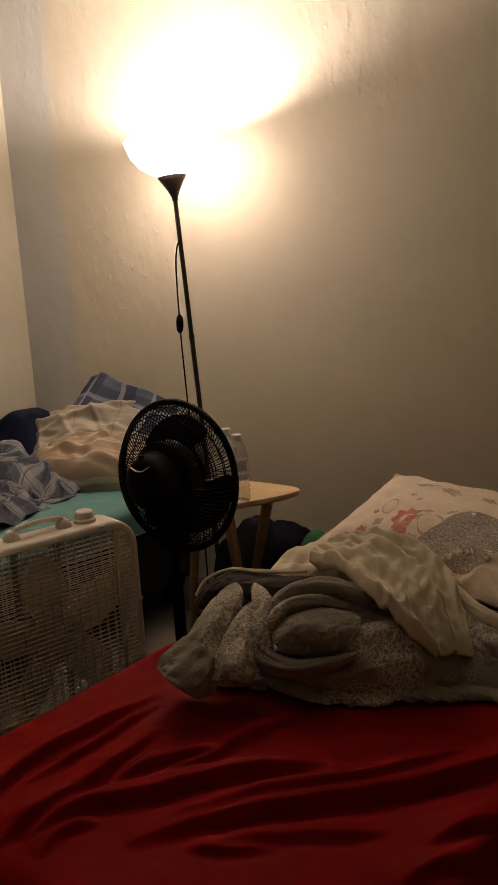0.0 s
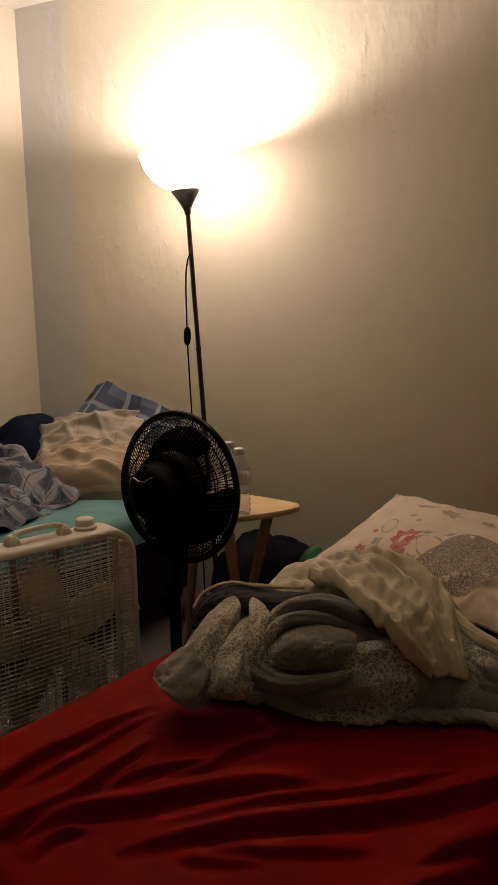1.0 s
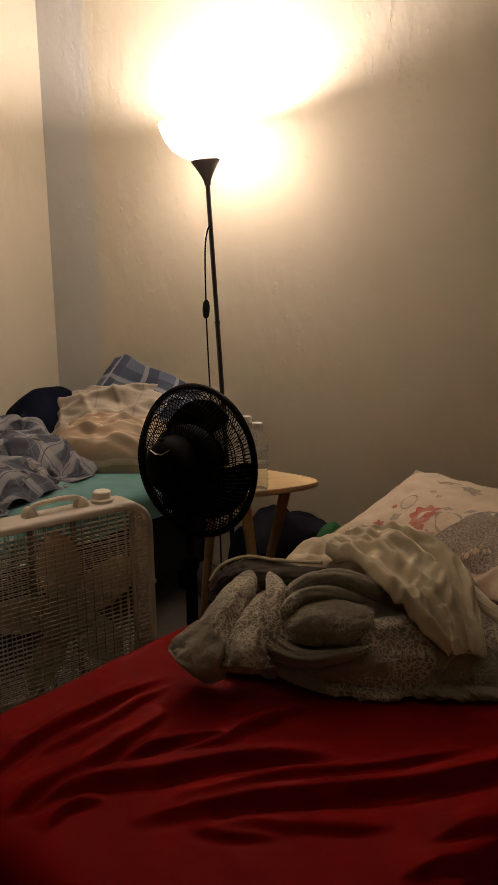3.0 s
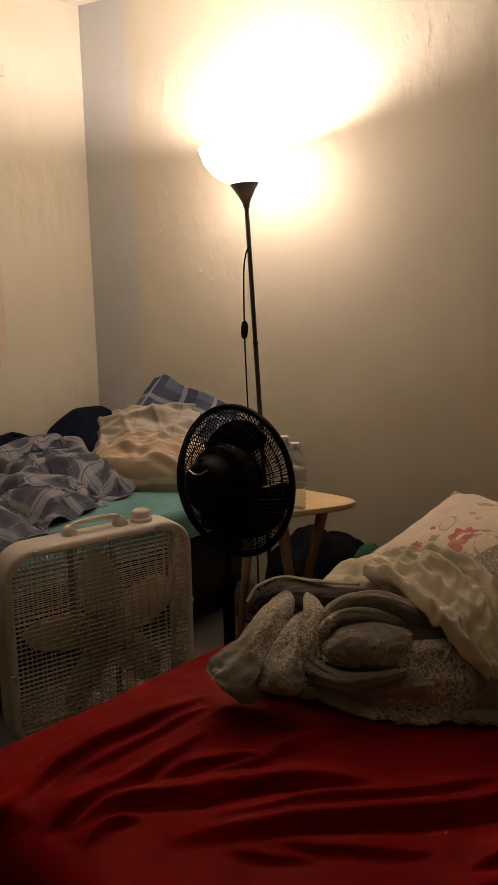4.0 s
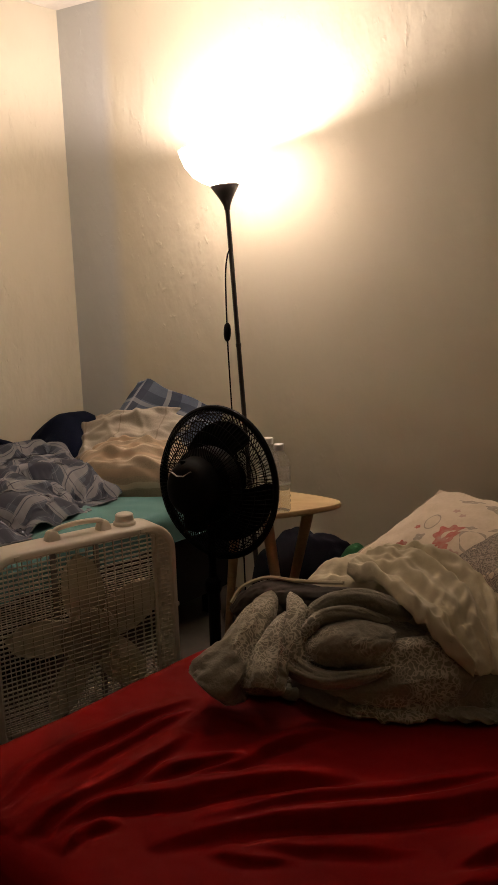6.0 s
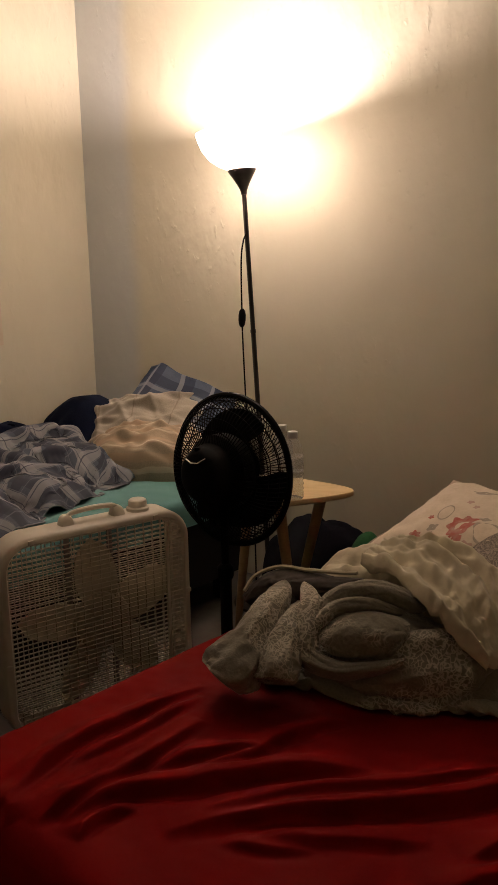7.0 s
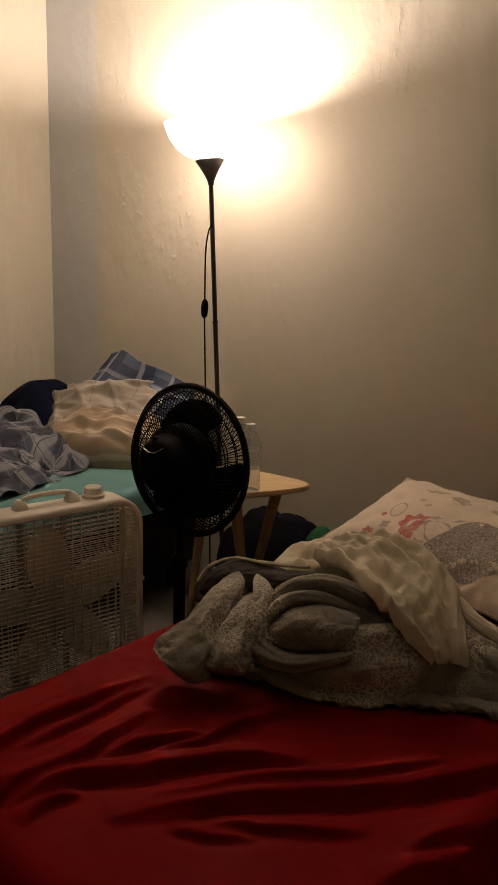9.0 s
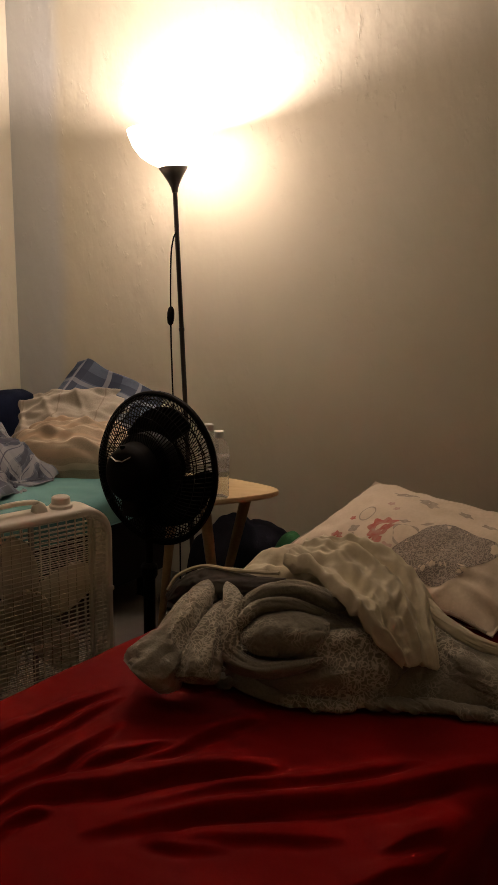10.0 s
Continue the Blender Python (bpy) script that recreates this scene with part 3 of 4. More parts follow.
ROLLS = [
    (dense([(-0.60, 1.25, 0.52), (-0.52, 1.255, 0.54), (-0.44, 1.28, 0.55), (-0.36, 1.34, 0.55)]), 0.06),
    (dense([(-0.86, 1.43, 0.54), (-0.82, 1.44, 0.565), (-0.72, 1.45, 0.575), (-0.66, 1.45, 0.58)]), 0.05),
    (dense([(-0.36, 1.36, 0.55), (-0.28, 1.38, 0.54), (-0.20, 1.39, 0.525), (-0.10, 1.39, 0.515)]), 0.05),
]


def quilt_base(x, y):
    """The heap itself: a low uneven mound."""
    h = -1.0
    for cx, cy, a, b, top in ((-0.61, 1.37, 0.24, 0.15, 0.55), (-0.32, 1.41, 0.22, 0.12, 0.54), (-0.17, 1.43, 0.10, 0.11, 0.51)):
        q = ((x - cx) / a) ** 2 + ((y - cy) / b) ** 2
        q *= 1 + 0.25 * wob(x, y, cx, 7)
        if q < 1:
            h = max(h, 0.44 + (top - 0.44) * (1 - q) ** 0.42)
    return h


def quilt_top(x, y):
    h = quilt_base(x, y)
    for line, r in ROLLS:
        h = max(h, rolled(x, y, line, r))
    if h > 0:
        h += 0.008 * wob(x, y, 3, 14)
    return h


def cloth_field(name, top, x0, x1, y0, y1, step, floor_z, material, parent, label):
    """A heaped cloth: its top over a plan, its rim turned under to what it lies on."""
    nx, ny = int((x1 - x0) / step) + 1, int((y1 - y0) / step) + 1
    hs = np.array([[top(x0 + i * step, y0 + j * step) for i in range(nx)] for j in range(ny)])
    low = np.maximum(hs, floor_z)
    on = hs > floor_z + 0.004
    for _ in range(1):
        pad = np.pad(low, 1, mode="edge")
        low = (4 * low + pad[:-2, 1:-1] + pad[2:, 1:-1] + pad[1:-1, :-2] + pad[1:-1, 2:]) / 8
    verts = [(x0 + i * step, y0 + j * step, float(low[j, i])) for j in range(ny) for i in range(nx)]
    faces = []
    for j in range(ny - 1):
        for i in range(nx - 1):
            if on[j, i] or on[j, i + 1] or on[j + 1, i] or on[j + 1, i + 1]:
                faces.append((j * nx + i, j * nx + i + 1, (j + 1) * nx + i + 1, (j + 1) * nx + i))
    used = sorted({k for f in faces for k in f})
    at = {k: i for i, k in enumerate(used)}
    me = bpy.data.meshes.new(name)
    me.from_pydata([verts[k] for k in used], [], [tuple(at[k] for k in f) for f in faces])
    uv = me.uv_layers.new(name="cloth")
    idx = np.empty(len(me.loops), dtype=np.int32)
    me.loops.foreach_get("vertex_index", idx)
    co = np.array([verts[k] for k in used])
    uv.data.foreach_set("uv", (co[idx][:, :2] + 0.6 * co[idx][:, 2:3]).astype(np.float32).ravel())
    me.materials.append(material)
    me.shade_smooth()
    ob = new(name, me)
    ob.parent = parent
    return tagged(ob, label) if label else ob


quilt = thing("quilt", Matrix(), "crumpled lace-print quilt with cream lining heaped on the bed", "quilt")
QA = (-1.05, 0.95, 0.005)
QH = heights(quilt_top, -1.05, 0.25, 0.95, 1.75, 0.005, BTOP + 0.004)


# where its front rim meets the sheet
FRONT_X, FRONT_Y = [-0.82, -0.79, -0.70, -0.62, -0.52, -0.44, -0.38, -0.29, -0.21, -0.08], [1.25, 1.20, 1.17, 1.205, 1.195, 1.215, 1.26, 1.305, 1.315, 1.32]


def quilt_start(nu, nv):
    p = np.zeros((nv, nu, 3))
    for j in range(nv):
        for i in range(nu):
            u, v = i / (nu - 1), j / (nv - 1)
            x = -0.815 + 0.725 * u - 0.01 * v
            front = float(np.interp(x, FRONT_X, FRONT_Y)) + 0.012 * wob(x, 0, 21, 18)
            back = 1.52 + 0.05 * math.sin(math.pi * u) - 0.01 * u
            y = front + (back - front) * v
            edge = min(1.0, 12 * min(u, v, 1 - u, 1 - v))
            p[j, i] = (x, y, BTOP + 0.012 + edge * (look_up(QH, *QA, x, y) - BTOP + 0.02 + 0.012 * wob(x, y, 11, 22) + 0.012 * wob(x, y, 12, 9)))
    return p


Q0 = quilt_start(170, 100)
rim = np.zeros(Q0.shape[:2], dtype=bool)
rim[0], rim[-1], rim[:, 0], rim[:, -1] = True, True, True, True
Q1 = settle(Q0, 1.14, QH, QA, 110, 0.35, rim, 0.006)
cloth("printed_side", Q1, QUILT, quilt, "grey-brown lace-printed side in thick folds", 0.010, (1.15, 0.75))
# what now lies on top, for the cloth that rests on it
QT = QH.copy()
for q in Q1.reshape(-1, 3):
    i, j = int(round((q[0] + 1.05) / 0.005)), int(round((q[1] - 0.95) / 0.005))
    QT[max(0, j - 1) : j + 2, max(0, i - 1) : i + 2] = np.maximum(QT[max(0, j - 1) : j + 2, max(0, i - 1) : i + 2], q[2])


def fold(pts, radii, squash=0.85, seed=0.0, rough=0.22, label="", material=None):
    """A soft roll of quilt along pts (x, y, top): uneven girth, creases along and across, ends tucked in."""
    k, m = 110, 64
    line = curve_points(pts, k)
    loops = []
    for i, p in enumerate(line):
        s = i / k
        j = s * (len(radii) - 1)
        r0 = radii[int(j)] + (radii[min(int(j) + 1, len(radii) - 1)] - radii[int(j)]) * (j - int(j))
        r0 *= max(0.01, 1 - abs(2 * s - 1) ** 7) ** 0.5
        d = (line[min(i + 1, k)] - line[max(i - 1, 0)]).normalized()
        side = Vector((-d.y, d.x, 0)).normalized()
        up = d.cross(side)
        up = up if up.z > 0 else -up
        c = p - Vector((0, 0, r0 * squash))
        lp = []
        for a in range(m):
            t = 2 * math.pi * a / m
            ct, st = math.cos(t), math.sin(t)
            q = 1 + rough * noise.noise(Vector((ct * 1.5 + seed, st * 1.5, s * 3.0)))
            q -= 0.22 * rough * (1 - abs(noise.noise(Vector((ct * 2.6 + seed, st * 2.6, s * 2.2 + 7))) * 2.4)) ** 3 if abs(noise.noise(Vector((ct * 2.6 + seed, st * 2.6, s * 2.2 + 7)))) < 0.41 else 0
            q += 0.3 * rough * noise.noise(Vector((ct * 4 + seed, st * 4, s * 14)))
            q -= 0.05 * max(0.0, 1 - 4 * abs(noise.noise(Vector((ct * 1.3 + seed * 3, st * 1.3, s * 5)))))
            lp.append(c + side * q * r0 * ct + up * q * r0 * squash * st)
        loops.append(lp)
    ob = part("fold", loft(bmesh.new(), loops, True, (True, True)), material or QUILT, quilt, label)
    ob.data.shade_smooth()
    return ob


fold([(-0.745, 1.33, 0.598), (-0.722, 1.235, 0.606), (-0.714, 1.155, 0.590), (-0.722, 1.098, 0.568), (-0.738, 1.070, 0.540)], [0.022, 0.031, 0.044, 0.056, 0.048], 0.95, 1, 0.22, "thick fold, lit along its top")
fold([(-0.676, 1.26, 0.592), (-0.659, 1.185, 0.588), (-0.647, 1.13, 0.568), (-0.638, 1.098, 0.535)], [0.018, 0.028, 0.038, 0.036], 1.0, 2, 0.24)
fold([(-0.690, 1.305, 0.614), (-0.642, 1.245, 0.620), (-0.624, 1.195, 0.596), (-0.604, 1.165, 0.560), (-0.55, 1.163, 0.546), (-0.50, 1.184, 0.549), (-0.448, 1.214, 0.556)], [0.018, 0.023, 0.023, 0.020, 0.016, 0.014, 0.010], 1.0, 3, 0.26, "fold turned round the knot, with a rolled edge")
fold([(-0.628, 1.215, 0.585), (-0.613, 1.246, 0.618), (-0.584, 1.270, 0.641), (-0.538, 1.290, 0.650), (-0.498, 1.311, 0.636), (-0.455, 1.33, 0.600)], [0.012, 0.017, 0.020, 0.021, 0.020, 0.014], 1.0, 4, 0.16)
fold([(-0.612, 1.188, 0.578), (-0.603, 1.207, 0.604), (-0.585, 1.236, 0.624), (-0.539, 1.260, 0.629), (-0.485, 1.30, 0.600)], [0.010, 0.013, 0.015, 0.015, 0.012], 1.0, 5, 0.16)
fold([(-0.602, 1.200, 0.570), (-0.558, 1.218, 0.604), (-0.512, 1.238, 0.610), (-0.465, 1.268, 0.595)], [0.030, 0.043, 0.046, 0.035], 0.9, 6, 0.13, "folded lace-printed part")
fold([(-0.63, 1.23, 0.525), (-0.54, 1.243, 0.552), (-0.455, 1.268, 0.576), (-0.388, 1.315, 0.576), (-0.33, 1.355, 0.555)], [0.035, 0.056, 0.066, 0.060, 0.040], 1.0, 7, 0.24)
fold([(-0.76, 1.40, 0.555), (-0.785, 1.30, 0.540), (-0.795, 1.22, 0.505)], [0.03, 0.034, 0.024], 0.85, 8, 0.22, "", DARK_SIDE)
fold([(-0.40, 1.33, 0.55), (-0.345, 1.45, 0.565), (-0.295, 1.405, 0.560), (-0.25, 1.365, 0.545), (-0.17, 1.358, 0.520), (-0.09, 1.36, 0.500)], [0.02, 0.034, 0.042, 0.044, 0.038, 0.025], 0.85, 9, 0.26)
fold([(-0.395, 1.40, 0.570), (-0.362, 1.485, 0.585), (-0.305, 1.440, 0.578), (-0.235, 1.425, 0.556), (-0.16, 1.45, 0.530), (-0.09, 1.46, 0.505)], [0.013, 0.018, 0.018, 0.017, 0.015, 0.011], 1.0, 10, 0.22, "cream rolled edge", LINING)
fold([(-0.870, 1.375, 0.520), (-0.835, 1.397, 0.562), (-0.79, 1.413, 0.580), (-0.70, 1.402, 0.591), (-0.61, 1.402, 0.602)], [0.024, 0.034, 0.038, 0.034, 0.028], 0.85, 12, 0.22, "dark thin backing of the quilt", DARK_SIDE)


# the corner folded back, lining out: u along the fold, v away from it
FLAP_L = curve_points([(-0.632, 1.436, 0.628), (-0.537, 1.364, 0.642), (-0.441, 1.289, 0.628), (-0.380, 1.268, 0.588), (-0.330, 1.277, 0.545)], 60)
FLAP_R = curve_points([(-0.580, 1.545, 0.632), (-0.475, 1.552, 0.645), (-0.385, 1.525, 0.622), (-0.322, 1.43, 0.588), (-0.278, 1.335, 0.530)], 60)


def flap(u, v):
    i = u * 59.999
    p = FLAP_L[int(i)].lerp(FLAP_L[int(i) + 1], i % 1).lerp(FLAP_R[int(i)].lerp(FLAP_R[int(i) + 1], i % 1), v)
    x, y, h = p.x, p.y, p.z + 0.024 * math.sin(math.pi * v) ** 0.7 * (1 - 0.5 * u)
    h += (0.012 * wob(u * 4, v * 3, 8) + 0.008 * wob(u * 5 + v * 7, v * 4 - u * 3, 9) + 0.009 * wob(u * 16, v * 7, 10) + 0.006 * wob(u * 9, v * 18, 11)) * min(1, 4 * (1.05 - u))
    h += 0.018 * ridge(u, v, [(0.02, 0.86), (0.35, 0.82), (0.7, 0.92)], 0.07)[0]
    h += 0.014 * ridge(u, v, [(0.1, 0.45), (0.5, 0.55), (0.95, 0.5)], 0.06)[0]
    h -= 0.016 * ridge(u, v, [(0.0, 0.68), (0.4, 0.66), (0.8, 0.75)], 0.05)[0]
    h += 0.014 * ridge(u, v, [(0.0, 0.06), (0.5, 0.05), (1.0, 0.06)], 0.06)[0]
    h -= 0.014 * ridge(u, v, [(0.1, 0.20), (0.6, 0.24), (0.9, 0.2)], 0.05)[0]
    edge = min(v, 1 - v, 1 - u)
    return (x, y, max(h, look_up(QT, *QA, x, y) + 0.004) - 0.016 * max(0, 1 - edge * 16) ** 2)


sheet("folded_corner", flap, 120, 100, LINING, quilt, "cream puckered lining folded over", 0.012, (0.4, 0.25))


def lining_hump(x, y):
    h = max(rolled(x, y, HUMP, 0.075), rolled(x, y, HUMP2, 0.05))
    return h + 0.012 * wob(x, y, 7, 24) + 0.006 * wob(x, y, 2, 50) if h > 0 else -1


HUMP = dense([(-0.76, 1.49, 0.55), (-0.70, 1.525, 0.608), (-0.62, 1.545, 0.618), (-0.50, 1.555, 0.605), (-0.42, 1.55, 0.59)])
HUMP2 = dense([(-0.70, 1.47, 0.59), (-0.62, 1.47, 0.61), (-0.55, 1.48, 0.60)])
cloth_field("lining", lining_hump, -0.85, -0.12, 1.4, 1.72, 0.004, 0.452, LINING, quilt, "cream puckered lining bunched up")
bm = bmesh.new()
tube(bm, curve_points([(-0.868, 1.372, 0.535), (-0.852, 1.392, 0.566), (-0.806, 1.417, 0.586), (-0.722, 1.404, 0.596), (-0.626, 1.408, 0.607)], 40), 0.0042, 6)
part("hem", bm, LINING, quilt, "cream hem along the quilt's edge")

# ---- the printed pillow ----
PW, PD, PH = 0.64, 0.38, 0.085
pil = thing("pillow", pose(-0.464, 1.910, 0.540, 21, 0, -23), "pillow with red floral and grey lace print on red sheet", "pillow")


def pillow_top(x, y):
    u, v = min(1, abs(x) / (PW / 2)), min(1, abs(y) / (PD / 2))
    return PH * max(0.0, (1 - u**2.6)) ** 0.6 * max(0.0, (1 - v**2.2)) ** 0.7 + 0.010 * wob(x, y, 6, 11) + 0.004 * wob(x, y, 7, 30) + 0.008 * ridge(x, y, [(0.05, -0.19), (0.12, -0.10), (0.25, -0.08)], 0.012)[0] + 0.007 * ridge(x, y, [(0.14, -0.19), (0.19, -0.12), (0.3, -0.13)], 0.010)[0]


def pillow_side(sign):
    def f(u, v):
        a, b = 2 * u - 1, 2 * v - 1
        pinch_x, pinch_y = 1 - 0.05 * (1 - abs(b) ** 2) * 0 - 0.06 * (1 - b * b) * abs(a) ** 3, 1 - 0.06 * (1 - a * a) * abs(b) ** 3
        x, y = a * PW / 2, b * PD / 2
        h = pillow_top(x, y)
        return (x * pinch_x, y * pinch_y, (h * 0.9 if sign > 0 else -0.085 * min(1, max(0, h) * 14)))
    return f


sheet("case_top", pillow_side(1), 80, 60, PILLOW, pil, "pale printed cotton", 0, (PW, PD))
sheet("case_back", pillow_side(-1), 30, 24, PILLOW, pil, "", 0, (PW, PD))


def on_pillow(x, y, lift=0.0016):
    b, a = 2 * y / PD, 2 * x / PW
    return (x * (1 - 0.06 * (1 - b * b) * abs(a) ** 3), y * (1 - 0.06 * (1 - a * a) * abs(b) ** 3), 0.9 * pillow_top(x, y) + lift)


def printed(name, cx, cy, rx, ry, material, inner=0.0, turn=0.0, lobes=0, depth=0.12, span=360, lift=0.0016):
    """A printed shape that lies on the pillow: a ring, a disc or a petalled flower."""
    bm = bmesh.new()
    n, k = 40, 5
    loops = []
    for j in range(k + 1):
        r = inner + (1 - inner) * j / k
        lp = []
        for i in range(n + (span < 360)):
            t = radians(span * i / n)
            q = r * (1 + (depth * math.cos(lobes * t) if lobes else 0) * (j / k))
            x, y = q * rx * math.cos(t), q * ry * math.sin(t)
            c, s = math.cos(radians(turn)), math.sin(radians(turn))
            lp.append(on_pillow(cx + x * c - y * s, cy + x * s + y * c, lift))
        loops.append(lp)
    loft(bm, loops, span == 360)
    return part(name, bm, material, pil)


printed("lace_print", 0.115, -0.065, 0.120, 0.082, PRINT_LACE, 0.02, 30, 4, 0.12, lift=0.0008)
printed("flower_print", -0.055, -0.065, 0.040, 0.056, PRINT_RED, 0.55, 68, 9, 0.12, 215, 0.0008)
printed("flower_print", -0.060, -0.072, 0.014, 0.036, PRINT_RED, 0.1, -22, 7, 0.2, lift=0.001)
printed("flower_print", -0.178, -0.120, 0.017, 0.015, PRINT_RED, 0.15, 10, 7, 0.18, lift=0.0008)
printed("flower_print", -0.182, -0.046, 0.008, 0.007, PRINT_RED, 0.1, 0, 5, 0.2, lift=0.0008)
printed("flower_print", -0.115, 0.035, 0.010, 0.008, PRINT_PINK, 0.1, 0, 5, 0.2, lift=0.0008)
printed("flower_print", -0.085, 0.02, 0.009, 0.008, PRINT_PINK, 0.1, 0, 5, 0.2, lift=0.0008)
printed("flower_print", -0.02, -0.115, 0.02, 0.016, PRINT_PINK, 0.1, 0, 6, 0.2, lift=0.0008)
printed("ring_print", -0.150, -0.022, 0.022, 0.026, PRINT_GREY, 0.86, 0, lift=0.0008)
printed("ring_print", 0.006, -0.060, 0.042, 0.030, PRINT_GREY, 0.92, -20, 4, 0.16, lift=0.0008)
printed("leaf_print", -0.135, -0.112, 0.012, 0.018, PRINT_GREY, 0.1, 20, 4, 0.2, lift=0.0008)
printed("leaf_print", -0.150, -0.078, 0.012, 0.014, PRINT_GREY, 0.1, -30, 4, 0.2, lift=0.0008)
printed("leaf_print", -0.027, -0.020, 0.014, 0.007, PRINT_GREY, 0.1, 10, 4, 0.2, lift=0.0008)
printed("leaf_print", 0.03, -0.005, 0.014, 0.006, PRINT_GREY, 0.1, 30, 4, 0.2, lift=0.0008)
printed("leaf_print", 0.082, 0.076, 0.020, 0.007, PRINT_GREY, 0.1, -8, 5, 0.2, lift=0.0008)
printed("leaf_print", 0.16, 0.06, 0.022, 0.007, PRINT_GREY, 0.1, -8, 5, 0.2, lift=0.0008)
printed("leaf_print", -0.03, 0.08, 0.03, 0.012, PRINT_GREY, 0.1, -8, 6, 0.2, lift=0.0008)
printed("leaf_print", -0.12, 0.10, 0.04, 0.012, PRINT_GREY, 0.1, -4, 6, 0.2, lift=0.0008)
bm = bmesh.new()
tube(bm, [on_pillow(x, -PD / 2 * 0.985, 0.0) for x in np.linspace(-PW / 2 * 0.95, PW / 2 * 0.95, 40)], 0.0035, 6)
part("seam", bm, PRINT_GREY, pil, "dark piped seam")
bm = bmesh.new()
tube(bm, [on_pillow(-PW / 2 * 0.985, y, 0.0) for y in np.linspace(-PD / 2 * 0.95, PD / 2 * 0.7, 30)], 0.004, 6)
part("seam", bm, PRINT_GREY, pil, "dark piped seam")

# ---- the single bed in the corner ----
tb = thing("single_bed", LEFT, "single bed with a teal fitted sheet along the window wall", "bed")
TX, TTOP = 0.93, 0.458
part("bed_base", box(bmesh.new(), (0.05, -1.93, 0.10), (TX - 0.05, -0.04, 0.40), 0.01), BED_WOOD, tb, "black box base")
for x, y in ((0.12, -1.85), (TX - 0.1, -1.85), (0.12, -0.12), (TX - 0.1, -0.12)):
    part("leg", box(bmesh.new(), (x - 0.025, y - 0.025, 0), (x + 0.025, y + 0.025, 0.102), 0.004), BLACK, tb)


def teal_sheet(u, v):
    x, dx = drape(-0.2 + u * (TX - 0.04 + 0.4), TX - 0.04, 0.035)
    y, dy = drape(-0.2 + v * 2.3, 1.9, 0.04)
    drop = min(max(dx, dy) + 0.3 * min(dx, dy), 0.10)
    h = 0.008 * wob(x, y, 3, 6) + 0.004 * wob(x, y, 5, 17)
    h += 0.010 * ridge(x, y, [(0.75, 1.1), (0.70, 1.3), (0.6, 1.42)], 0.02)[0] + 0.008 * ridge(x, y, [(0.9, 1.05), (0.8, 1.3)], 0.018)[0]
    return (0.04 + x, -1.94 + y, TTOP - drop + h * (drop < 0.02))


sheet("fitted_sheet", teal_sheet, 110, 160, TEAL, tb, "teal cotton sheet", 0.002, (1.4, 2.3))


# ---- the lamp ----
lamp = thing("floor_lamp", pose(-1.430, 2.436, 0), "leaning black uplighter floor lamp with a lit white bowl shade", "lamp")
AXIS = Vector((-0.062, -0.038, 1.450))
TILT_M = AXIS.to_track_quat("Z", "Y").to_matrix().to_4x4()
L = AXIS.length
part("base", lathe(bmesh.new(), [(0.0, 0.0), (0.13, 0.0), (0.138, 0.006), (0.135, 0.014), (0.06, 0.022), (0.02, 0.034), (0.014, 0.05), (0.0, 0.05)], None, 40), BLACKMETAL, lamp)
bm = bmesh.new()
tube(bm, [AXIS * s for s in (0.02, 0.34, 0.345)], 0.009, 14)
part("pole", bm, BLACKMETAL, lamp)
bm = bmesh.new()
tube(bm, [AXIS * s for s in (0.345, 0.68, 0.685)], 0.0084, 14)
part("pole", bm, BLACKMETAL, lamp)
bm = bmesh.new()
tube(bm, [AXIS * s for s in (0.685, 1.0)], 0.008, 14)
part("pole", bm, BLACKMETAL, lamp)
for s in (0.343, 0.683):
    part("collar", lathe(bmesh.new(), [(0.0095, -0.006), (0.0099, 0), (0.0095, 0.006)], Matrix.Translation(AXIS * s) @ TILT_M, 16), BLACKMETAL, lamp)
HEADM = Matrix.Translation(AXIS) @ Vector((-0.096, -0.058, 1.456)).to_track_quat("Z", "Y").to_matrix().to_4x4()
part("holder", lathe(bmesh.new(), [(0.010, -0.01), (0.012, 0.004), (0.020, 0.022), (0.034, 0.046), (0.0475, 0.066), (0.0475, 0.071), (0.030, 0.070)], HEADM, 40), BLACKMETAL, lamp, "flared black plastic lamp holder")
bowl = [(0.030, 0.0715), (0.048, 0.0725), (0.075, 0.086), (0.104, 0.108), (0.126, 0.140), (0.137, 0.172), (0.141, 0.190)]
inner = [(r - 0.0025, h + 0.0015) for r, h in reversed(bowl[1:])]
part("shade", lathe(bmesh.new(), bowl + inner + [(0.030, 0.0745)], HEADM, 48), OPAL, lamp, "white opal plastic bowl, glowing")
part("socket", lathe(bmesh.new(), [(0.020, 0.070), (0.020, 0.098), (0.017, 0.100)], HEADM, 20), CAP, lamp)
bm = bmesh.new()
CORD = [AXIS * 0.905 + Vector((0.004, -0.012, 0)), AXIS * 0.895 + Vector((-0.008, -0.012, -0.01)), Vector((-0.071, -0.049, 1.22)), Vector((-0.073, -0.047, 1.033)), Vector((-0.069, -0.048, 0.90)), Vector((-0.064, -0.042, 0.70)), Vector((-0.05, -0.03, 0.4)), Vector((-0.05, -0.02, 0.06)), Vector((-0.10, 0.05, 0.006))]
tube(bm, curve_points(CORD, 60), 0.0028, 7)
part("cord", bm, BLACK, lamp, "thin black cord hanging beside the pole")
